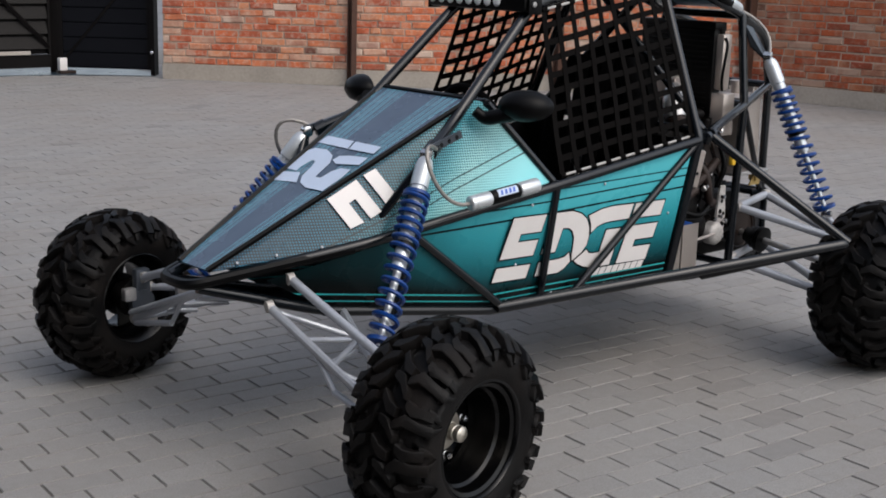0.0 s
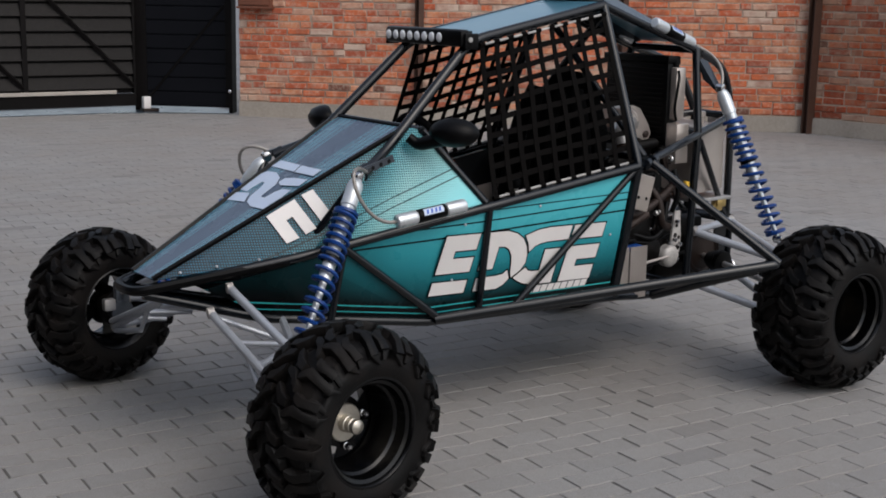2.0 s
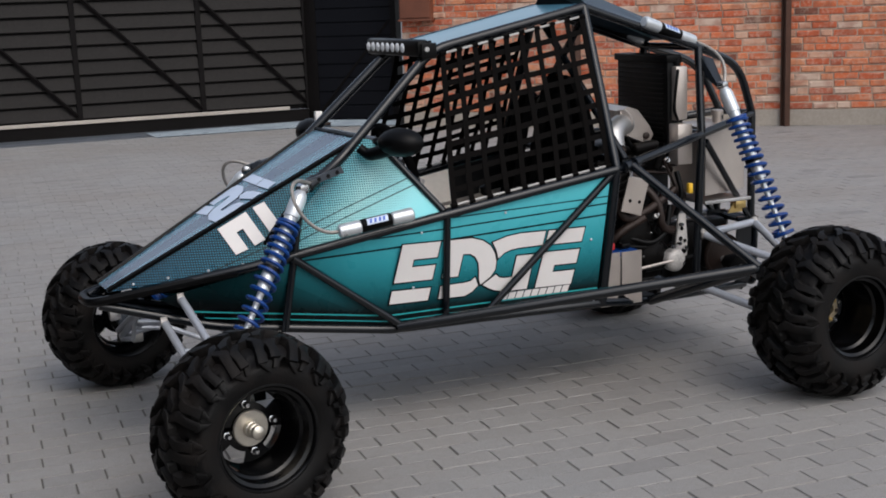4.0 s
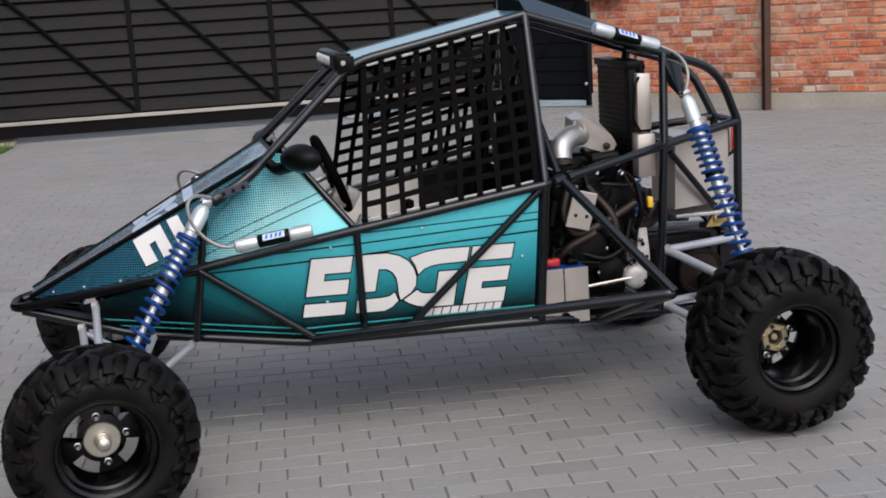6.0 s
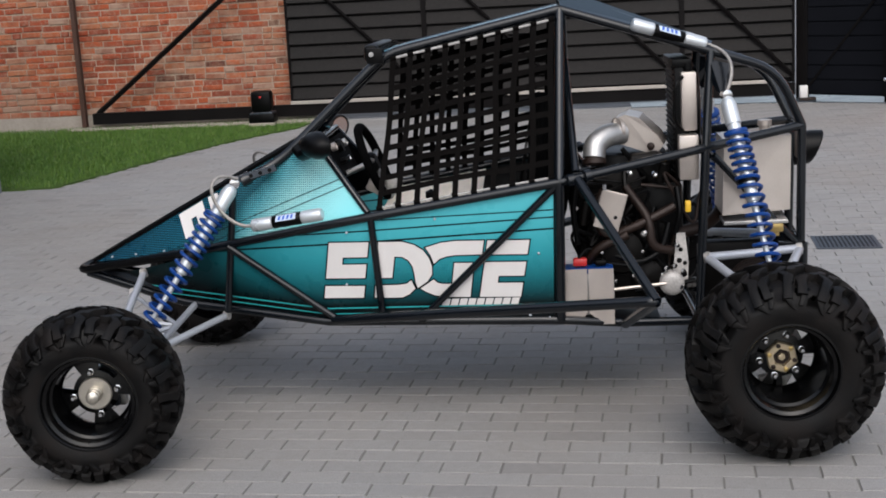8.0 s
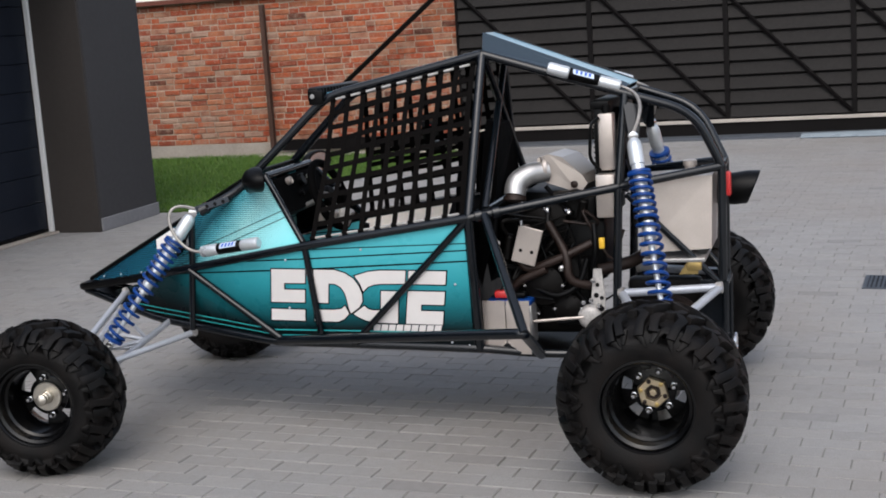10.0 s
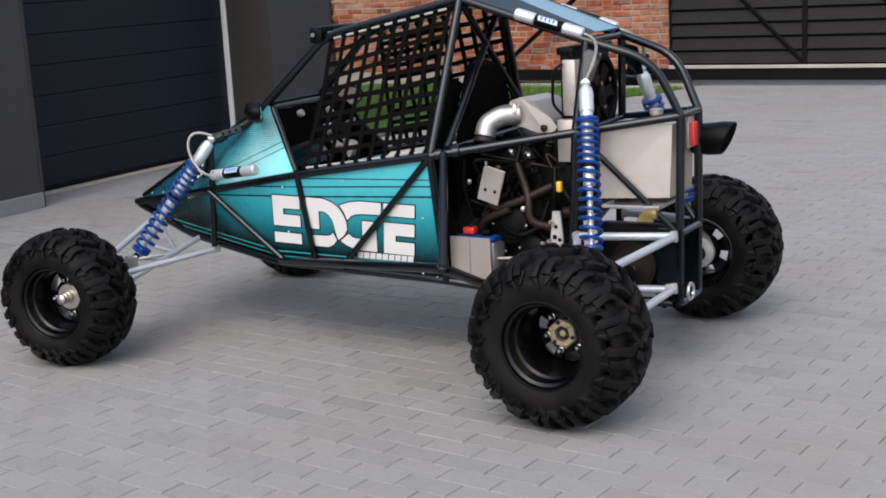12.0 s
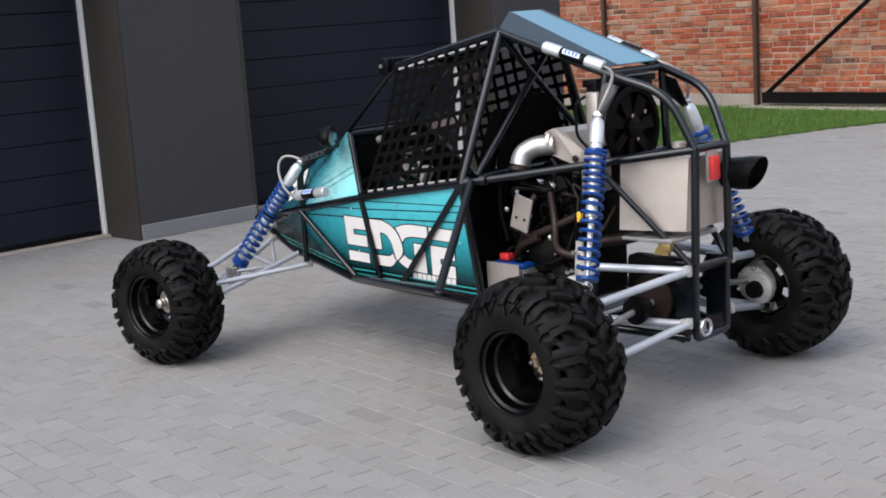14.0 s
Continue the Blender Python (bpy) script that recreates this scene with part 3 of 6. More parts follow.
def sliding_gate():
    ob = thing("sliding_gate", (1.0, 10.9, 0), "closed anthracite sliding gate of horizontal metal boards with braces", "gate")
    d = (GATE_B - GATE_A).normalized()
    length = (GATE_B - GATE_A).length
    n = V((d.y, -d.x, 0))
    turn = Matrix(((d.x, -n.x, 0, 0), (d.y, -n.y, 0, 0), (0, 0, 1, 0), (0, 0, 0, 1)))

    def bar(name, s0, s1, z0, z1, y0, y1, mat, label="", bevel=0.003):
        bm = cuboid(bmesh.new(), (s0, y0, z0), (s1, y1, z1), bevel)
        bmesh.ops.transform(bm, matrix=Matrix.Translation(GATE_A) @ turn, verts=bm.verts)
        part(name, bm, mat, ob, label, False)

    top, posts = 2.45, (0.0, 1.70, 3.32, 4.75, length)
    bar("bottom_beam", -2.56, length, 0.07, 0.21, -0.05, 0.05, M_GATEFRAME, "heavy black track beam")
    bar("bottom_strip", 0.0, length - 0.25, 0.215, 0.255, -0.075, -0.045, M_RAILING, "pale galvanised strip")
    bar("top_rail", 0.0, length, top, top + 0.06, -0.03, 0.03, M_GATEFRAME)
    for s in posts:
        bar("upright", max(s - 0.03, 0), min(s + 0.03, length), 0.215, top, -0.045, 0.03, M_GATEFRAME)
    for left, right in zip(posts, posts[1:]):
        s0, s1 = left + 0.03, right - 0.03
        z = 0.27
        while z + 0.16 < top:
            bm = bmesh.new()
            pts = [(0.000, z), (-0.040, z + 0.006), (-0.006, z + 0.140), (0.010, z + 0.140)]
            a = [bm.verts.new((s0, y, h)) for y, h in pts]
            b = [bm.verts.new((s1, y, h)) for y, h in pts]
            bm.faces.new(a)
            bm.faces.new(b)
            for i in range(4):
                bm.faces.new((a[i], b[i], b[(i + 1) % 4], a[(i + 1) % 4]))
            bmesh.ops.transform(bm, matrix=Matrix.Translation(GATE_A) @ turn, verts=bm.verts)
            part("board", bm, M_GATE, ob, "", False)
            z += 0.166
        bm = rod((s0, -0.05, 0.30 + (s1 - s0) * 1.02), (s1, -0.05, 0.30), 0.024, 4)
        bmesh.ops.transform(bm, matrix=Matrix.Translation(GATE_A) @ turn, verts=bm.verts)
        part("brace", bm, M_GATEFRAME, ob, "", False)
    bar("backing", 0.0, length, 0.215, top, 0.012, 0.02, M_GATEFRAME)
    bm = rod((-2.50, 0, 0.2), (-0.20, 0, 1.98), 0.037, 4)
    bmesh.ops.transform(bm, matrix=Matrix.Translation(GATE_A) @ turn, verts=bm.verts)
    part("tail_strut", bm, M_GATEFRAME, ob, "black diagonal strut of the counterweight tail", False)


sliding_gate()


def gate_motor():
    x, y = -2.03, 10.63
    ob = thing("gate_motor", (x, y, 0), "black plastic gate motor box on a concrete base", "gate motor")
    part("base", cuboid(bmesh.new(), (x - 0.16, y - 0.13, 0), (x + 0.16, y + 0.13, 0.045), 0.01), M_CONCRETE, ob, "", False)
    part("foot", cuboid(bmesh.new(), (x - 0.155, y - 0.12, 0.045), (x + 0.155, y + 0.12, 0.15), 0.015), M_BLACK, ob)
    part("sill", cuboid(bmesh.new(), (x - 0.14, y - 0.115, 0.15), (x + 0.14, y + 0.115, 0.17), 0.006), M_BRACKET, ob, "grey joint between foot and hood")
    bm = cuboid(bmesh.new(), (x - 0.122, y - 0.10, 0.17), (x + 0.122, y + 0.10, 0.425), 0.035)
    hood = part("housing", bm, M_BLACK, ob, "rounded black motor hood")
    part("badge", cuboid(bmesh.new(), (x - 0.014, y - 0.104, 0.345), (x + 0.014, y - 0.099, 0.365)), M_RED, hood, "small red mark")


gate_motor()


def gate_stop():
    x, y = 4.38, 10.64
    ob = thing("gate_stop", (x, y, 0), "small off-white gate guide block on a rusty foot", "gate guide")
    part("block", cuboid(bmesh.new(), (x - 0.05, y - 0.035, 0.04), (x + 0.04, y + 0.035, 0.18), 0.008), M_WHITE, ob)
    part("foot", cuboid(bmesh.new(), (x - 0.06, y - 0.06, 0), (x + 0.13, y + 0.06, 0.04), 0.004), M_RUST, ob)


gate_stop()


def wicket():
    """The dark pedestrian door that joins the gate to the brick wall."""
    a, b = V((4.42, 10.80, 0)), V((5.20, 10.10, 0))
    d = (b - a).normalized()
    n = V((d.y, -d.x, 0))
    length = (b - a).length
    ob = tagged(new("door_1"), "dark navy metal wicket door with horizontal boards", "door", kind="structure")
    ob.location = (a + b) / 2
    ROOT[ob] = (a + b) / 2
    turn = Matrix.Translation(a) @ Matrix(((d.x, -n.x, 0, 0), (d.y, -n.y, 0, 0), (0, 0, 1, 0), (0, 0, 0, 1)))

    def bar(name, lo, hi, mat):
        bm = cuboid(bmesh.new(), lo, hi, 0.003)
        bmesh.ops.transform(bm, matrix=turn, verts=bm.verts)
        part(name, bm, mat, ob, "", False)

    bar("jamb", (-0.10, -0.03, 0), (0.0, 0.10, 2.6), M_GATEFRAME)
    bar("jamb", (length, -0.08, 0), (length + 0.045, 0.12, 2.6), M_GATEFRAME)
    bar("backing", (0.0, 0.0, 0.06), (length, 0.01, 2.4), M_WICKET)
    z = 0.08
    while z < 2.3:
        bar("board", (0.05, -0.022, z), (length - 0.05, -0.001, z + 0.152), M_WICKET)
        z += 0.166
    bar("stile", (0.0, -0.03, 0.06), (0.05, 0.0, 2.4), M_GATEFRAME)
    bar("stile", (length - 0.05, -0.03, 0.06), (length, 0.0, 2.4), M_GATEFRAME)
    bm = rod((0.06, -0.026, 0.15), (length - 0.06, -0.026, 1.25), 0.018, 4)
    bmesh.ops.transform(bm, matrix=turn, verts=bm.verts)
    part("brace", bm, M_GATEFRAME, ob, "", False)
    bm = lathe(bmesh.new(), [(0, 0.02), (0.03, 0.02), (0.035, 0.012), (0.036, 0)], 12, a + d * (length + 0.02) + n * 0.08 + V((0, 0, 0.26)), n)
    part("stop_knob", bm, M_CHROME, ob)


wicket()


def wall_box():
    ob = thing("letter_cabinet", (5.26, 9.55, 1.23), "red-brown wooden cabinet fixed high on the brick wall", "cabinet")
    turn = pose(0, 0, 0, 0, 0, -43).to_3x3().to_4x4()
    for name, lo, hi in (("body", (-0.19, -0.09, 0.02), (0.19, 0.06, 0.72)), ("door", (-0.175, -0.105, 0.04), (0.175, -0.092, 0.70)), ("base", (-0.205, -0.11, 0.0), (0.205, 0.06, 0.022))):
        bm = cuboid(bmesh.new(), lo, hi, 0.004)
        bmesh.ops.transform(bm, matrix=Matrix.Translation((5.26, 9.55, 1.23)) @ turn, verts=bm.verts)
        part(name, bm, M_WOOD, ob, "", False)


wall_box()


def garage():
    """The grey garage block whose doors face the yard."""
    face, inner = -3.28, -3.78
    ob = thing("garage", (-6.5, 1.0, 0), "anthracite plastered garage with two dark navy sectional doors", "garage")

    def block(name, lo, hi, mat, label=""):
        part(name, cuboid(bmesh.new(), lo, hi, 0.006), mat, ob, label, False)

    top, head = 3.6, 2.45
    block("pier", (-3.95, 4.90, 0.0), (face, 5.87, top), M_PLASTER)
    block("pier", (-3.95, 1.01, 0.0), (face, 2.04, top), M_PLASTER)
    block("pier", (-3.95, -2.9, 0.0), (face, -1.72, top), M_PLASTER)
    block("lintel", (-3.95, 2.04, head), (face, 4.90, top), M_PLASTER)
    block("lintel", (-3.95, -1.72, head), (face, 1.01, top), M_PLASTER)
    block("side_wall", (-10.0, 5.62, 0.0), (-3.951, 5.865, top), M_PLASTER)
    block("front_wall", (-3.9, -8.0, 0.0), (face - 0.003, -2.901, top), M_PLASTER)
    block("roof", (-10.2, -8.1, top), (face + 0.15, 6.0, top + 0.2), M_PLASTER)
    for y0, y1 in ((4.90, 5.87), (1.01, 2.04), (-2.9, -1.72)):
        block("plinth", (face - 0.1, y0 - 0.004, 0), (face + 0.012, y1 + 0.012, 0.115), M_PLINTH, "grey concrete plinth")
    for y0, y1 in ((2.04, 4.90), (-1.72, 1.01)):
        block("reveal", (inner - 0.04, y1 - 0.035, 0.0), (face - 0.001, y1 - 0.001, head), M_REVEAL, "brown-grey door reveal")
        block("reveal", (inner - 0.04, y0 + 0.001, 0.0), (face - 0.001, y0 + 0.035, head), M_REVEAL, "brown-grey door reveal")
        block("seal", (inner + 0.004, y1 - 0.066, 0.02), (inner + 0.05, y1 - 0.036, head), M_FRAMEWHITE, "white door edge strip")
        block("threshold", (inner - 0.05, y0, 0.0), (inner + 0.09, y1, 0.02), M_CONCRETE)
        block("bottom_seal", (inner - 0.02, y0 + 0.035, 0.02), (inner + 0.012, y1 - 0.07, 0.05), M_BLACK)
        block("door_backing", (inner - 0.06, y0 + 0.036, 0.05), (inner - 0.031, y1 - 0.07, head), M_BLACK)
        z = 0.05
        while z + 0.2 < head:
            block("door_panel", (inner - 0.03, y0 + 0.036, z), (inner, y1 - 0.07, z + 0.234), M_GARAGE)
            z += 0.238


garage()


def lawn():
    pts = [(-9.0, 6.00)] + LAWN_EDGE + [(-1.9, 10.66), (-9.0, 11.3)]
    base = tagged(part("lawn", slab(bmesh.new(), [V((x, y, 0.012)) for x, y in pts], 0.03), M_GRASSBASE, None, "", False), "short green lawn beside the paving", "lawn", kind="structure")
    r = random.Random(8)
    verts, faces = [], []
    while len(faces) < 42000:
        y = r.uniform(6.02, 11.15)
        edge = lawn_x(min(y, 10.59))
        x = r.uniform(-6.4, edge)
        h, a, w = r.uniform(0.02, 0.05), r.uniform(0, math.tau), r.uniform(0.003, 0.006)
        lx, ly = r.uniform(-0.02, 0.02), r.uniform(-0.02, 0.02)
        k = len(verts)
        c, s = math.cos(a) * w, math.sin(a) * w
        verts += [(x - c, y - s, 0.01), (x + c, y + s, 0.01), (x + lx, y + ly, 0.01 + h)]
        faces.append((k, k + 1, k + 2))
    me = bpy.data.meshes.new("grass")
    me.from_pydata(verts, [], faces)
    me.materials.append(M_GRASS)
    ob = new("grass", me)
    ob.parent = base
    tagged(ob, "short green grass blades", kind="stuff")
    bm = slab(bmesh.new(), [V((-4.55, 10.84, 0.03)), V((-1.45, 10.62, 0.03)), V((-1.45, 11.14, 0.03)), V((-4.55, 11.2, 0.03))], 0.05)
    tagged(part("pavement", bm, M_CONCRETE, None, "", False), "concrete strip under the gate tail", "strip", kind="structure")
    pts = [(2.4, 10.74), (3.9, 10.60), (4.5, 10.38), (5.12, 9.98), (5.30, 10.18), (5.3, 11.3), (2.4, 11.3)]
    bm = slab(bmesh.new(), [V((x, y, 0.008)) for x, y in pts], 0.03)
    tagged(part("pavement", bm, M_SLATE, None, "", False), "smooth blue-grey apron in front of gate and wicket door", "apron", kind="structure")


lawn()


def neighbour():
    ob = thing("house", (-8, 17.5, 0), "white rendered house with a wide window behind the brick wall", "house")
    part("wall", cuboid(bmesh.new(), (-16, 17.0, 0), (-1.6, 17.3, 5.5)), M_RENDER, ob, "", False)
    part("roof", cuboid(bmesh.new(), (-16.3, 16.6, 5.5), (-1.3, 22, 5.7), 0.02), M_POST, ob, "", False)
    for x0, x1 in ((-6.95, -5.55), (-5.45, -3.35)):
        w = part("window", cuboid(bmesh.new(), (x0, 16.97, 2.36), (x1, 17.02, 4.09), 0.01), M_FRAMEWHITE, ob, "", False)
        part("pane", cuboid(bmesh.new(), (x0 + 0.07, 16.955, 2.43), (x1 - 0.07, 16.968, 4.02)), M_GLASSY, w, "", False)
        part("sill", cuboid(bmesh.new(), (x0 - 0.05, 16.85, 2.29), (x1 + 0.05, 17.0, 2.355), 0.005), M_COPING, w, "", False)


neighbour()
steel_post((6.53, 8.17), 2.6, "dark brown painted steel post against the brick wall")
steel_post((8.26, 6.74), 2.6, "dark brown painted steel post against the brick wall")
steel_post((9.81, 5.38), 2.6, "rusty brown painted steel post at the wall's bend", 0.06)
steel_post((-4.45, 11.19), 2.0, "dark brown painted steel post against the brick wall", 0.028)
steel_post((-7.10, 11.31), 2.0, "dark brown painted steel post against the brick wall", 0.028)
bm = slab(bmesh.new(), [V((-9.0, 11.26, 2.16)), V((-1.5, 11.10, 2.16)), V((-1.5, 11.53, 2.16)), V((-9.0, 11.69, 2.16))], 0.06)
tagged(part("trim", bm, M_COPING, None, "", False), "red-brown coping along the top of the brick wall", "coping", kind="structure")


# ---- the buggy ----
buggy = thing("buggy", (1.1, MID, 0), "teal and black single-seat off-road buggy with tube frame and knobbly tyres", "buggy")

NOSE, HOOD, RAIL = (-0.30, -0.055, 0.555), (0.62, -0.175, 1.03), (0.215, -0.228, 0.640)
COCK_T, COCK_B = (0.675, -0.195, 1.015), (0.862, -0.315, 0.770)
MIDJ, JUNC = (0.872, -0.326, 0.757), (1.541, -0.360, 0.857)
A_TOP, B_TOP = (0.930, -0.120, 1.312), (1.563, -0.112, 1.438)
PILLAR = (0.530, -0.183, 0.948)
SHOCK = (0.372, -0.262, 0.880)
SILL_F, SILL_R = (0.10, -0.13, 0.425), (1.53, -0.268, 0.345)
REAR_B, REAR_T = (2.415, -0.03, 0.53), (2.422, -0.02, 0.978)
RV_T, RV_M, RV_B = (2.09, -0.105, 1.265), (2.062, -0.165, 0.930), (2.03, -0.17, 0.30)
OUT = (1.835, -0.80, 0.535)


def frame_tube(pts, side, r=0.0165, mat=None, label="", fillet=0.07, name="frame_tube"):
    part(name, tube(bmesh.new(), [flip(p, side) for p in pts], r, 10, fillet), mat or M_TUBE, buggy, label)


def build_frame():
    for side in (-1, 1):
        frame_tube([(-0.29, -0.05, 0.545), RAIL, MIDJ, JUNC], side, 0.0165, fillet=0.1)
        frame_tube([(0.398, -0.248, 0.890), PILLAR, A_TOP, B_TOP], side, 0.0175, fillet=0.07)
        frame_tube([(-0.28, -0.05, 0.535), SILL_F, (0.68, -0.235, 0.356), SILL_R, (1.73, -0.222, 0.315), RV_B, (2.38, -0.03, 0.265)], side, 0.0165)
        frame_tube([SILL_R, JUNC, B_TOP], side, 0.0175, fillet=0.02)
        frame_tube([B_TOP, RV_T, (2.33, -0.05, 1.185), REAR_T], side, 0.0165, fillet=0.1)
        frame_tube([JUNC, RV_M, REAR_T], side, 0.0165, fillet=0.05)
        frame_tube([REAR_T, REAR_B], side, 0.0165)
        frame_tube([RV_T, RV_M, RV_B], side, 0.0165, fillet=0.03)
        frame_tube([(2.09, -0.155, 0.90), REAR_B], side, 0.0125)
        frame_tube([(0.70, -0.25, 0.365), OUT, (1.76, -0.25, 0.318)], side, 0.0185, fillet=0.03)
        frame_tube([(1.605, -0.368, 0.866), OUT], side, 0.0165)
        frame_tube([MIDJ, (0.885, -0.255, 0.360)], side, 0.0135)
        frame_tube([JUNC, (1.02, -0.268, 0.358)], side, 0.0135)
        frame_tube([(0.33, -0.252, 0.655), (0.72, -0.252, 0.365)], side, 0.0135)
        frame_tube([(0.30, -0.215, 0.40), SHOCK], side, 0.0135)
        frame_tube([(1.572, -0.115, 1.42), (1.58, 0.455, 0.885)], side, 0.0145)
        frame_tube([COCK_T, COCK_B], side, 0.0125)
        frame_tube([SHOCK, (0.13, -0.115, 0.50)], side, 0.0125)
    for a in (A_TOP, B_TOP, RV_T, REAR_T, REAR_B, (1.60, -0.33, 0.88), COCK_T, SILL_R, (0.68, -0.235, 0.356), (1.2, -0.25, 0.35), (2.03, -0.17, 0.31), (2.07, -0.16, 0.93)):
        frame_tube([a, flip(a, 1)], -1, 0.015)
    for side in (-1, 1):
        for p in ((1.58, -0.362, 0.864), (1.64, -0.335, 0.872)):
            bm = lathe(bmesh.new(), [(-0.014, 0.019), (-0.012, 0.022), (0.012, 0.022), (0.014, 0.019)], 12, flip(p, side), flip(RV_M, side) - flip(JUNC, side))
            part("frame_clamp", bm, M_TUBE, buggy)


def panel(name, poly, mat, label, out, thick=0.004):
    bm = slab(bmesh.new(), poly, thick)
    return part(name, bm, mat, buggy, label, False)


def offset(p, n, d):
    return V(p) + n * d


def rivets(pts, n, parent):
    for p in pts:
        part("rivet", lathe(bmesh.new(), [(0.0, 0.0052), (0.0015, 0.0048), (0.003, 0.003), (0.0033, 0)], 8, p, n), M_SILVER, parent)


def strip(pts, r, mat, name, parent, label=""):
    part(name, tube(bmesh.new(), pts, r, 6, 0.02), mat, parent, label)


def on_panel(poly, origin, ux, uy, n, lift, mat, name, parent, thick=0.0012, label=""):
    """A flat sticker cut to poly (in the panel's own two directions)."""
    bm = slab(bmesh.new(), [V(origin) + ux * x + uy * y + n * lift for x, y in poly], thick)
    return part(name, bm, mat, parent, label, False)


# the large side graphic, kept as plain blocks: outlines across and up, in shares of its width and height
BLOCK = [(0, 1), (0.2, 1), (0.2, 0.735), (0.076, 0.735), (0.076, 0.605), (0.2, 0.605), (0.2, 0.36), (0, 0.36)]
FOOT = [(0, 0.22), (0.203, 0.215), (0.203, 0), (0, 0)]
ARCH = [(0.25, 1), (0.367, 1), (0.43, 0.94), (0.479, 0.84), (0.513, 0.70), (0.533, 0.55), (0.538, 0.41), (0.52, 0.29), (0.474, 0.17), (0.46, 0.27), (0.449, 0.42), (0.435, 0.56), (0.41, 0.67), (0.379, 0.73), (0.338, 0.74), (0.338, 0.36), (0.252, 0.36)]
SOLE = [(0.256, 0.22), (0.38, 0.23), (0.416, 0.25), (0.436, 0.31), (0.462, 0.16), (0.436, 0.06), (0.401, 0), (0.26, 0)]
HOOK = [(0.488, 0.89), (0.56, 0.97), (0.633, 1), (0.775, 1), (0.775, 0.76), (0.64, 0.75), (0.599, 0.73), (0.567, 0.69), (0.541, 0.60), (0.520, 0.75)]
JAW = [(0.643, 0.61), (0.741, 0.61), (0.746, 0), (0.623, 0.005), (0.562, 0.04), (0.519, 0.10), (0.489, 0.16), (0.523, 0.25), (0.549, 0.32), (0.571, 0.26), (0.598, 0.24), (0.646, 0.24)]
CAP = [(0.793, 1), (1, 1), (1, 0.755), (0.793, 0.755)]
STEP = [(0.794, 0.62), (1, 0.62), (1, 0.375), (0.873, 0.375), (0.873, 0.25), (1, 0.25), (1, 0), (0.794, 0)]
EMBLEM = (BLOCK, FOOT, ARCH, SOLE, HOOK, JAW, CAP, STEP)
# the pale graphic on the bonnet: metres to the viewer's right of the midline, and up from the nose
BONNET_MARK = (
    [(-0.152, 0.627), (-0.148, 0.668), (-0.012, 0.667), (0.0, 0.627)],
    [(0.009, 0.626), (-0.003, 0.667), (0.123, 0.667), (0.126, 0.629)],
    [(0.002, 0.562), (0.008, 0.586), (0.05, 0.598), (0.125, 0.605), (0.128, 0.566), (0.033, 0.547)],
    [(-0.136, 0.478), (-0.146, 0.518), (-0.151, 0.576), (-0.133, 0.598), (-0.074, 0.602), (-0.023, 0.582), (0.006, 0.547), (0.013, 0.504), (0.02, 0.471), (0.047, 0.472), (0.056, 0.512), (0.076, 0.533),
     (0.118, 0.537), (0.125, 0.497), (0.118, 0.42), (0.037, 0.416), (-0.009, 0.432), (-0.034, 0.46), (-0.046, 0.511), (-0.06, 0.54), (-0.081, 0.541), (-0.09, 0.5), (-0.087, 0.478)],
    [(-0.134, 0.413), (-0.140, 0.459), (-0.062, 0.474), (-0.024, 0.428)],
)


def grown(shape, d, stretch=1.0):
    """The outline pushed outwards by d on all sides; stretch: how much longer the first direction is than the second."""
    pts = [Vector((x * stretch, y)) for x, y in shape]
    area = sum(p.x * q.y - q.x * p.y for p, q in zip(pts, pts[1:] + pts[:1]))
    out = []
    for a, b, c in zip(pts[-1:] + pts[:-1], pts, pts[1:] + pts[:1]):
        e, f = (b - a).normalized(), (c - b).normalized()
        n = Vector((e.y + f.y, -e.x - f.x)).normalized() * (1 if area > 0 else -1)
        p = b + n * d / max(0.45, abs(n.dot(Vector((e.y, -e.x)))))
        out.append((p.x / stretch, p.y))
    return out


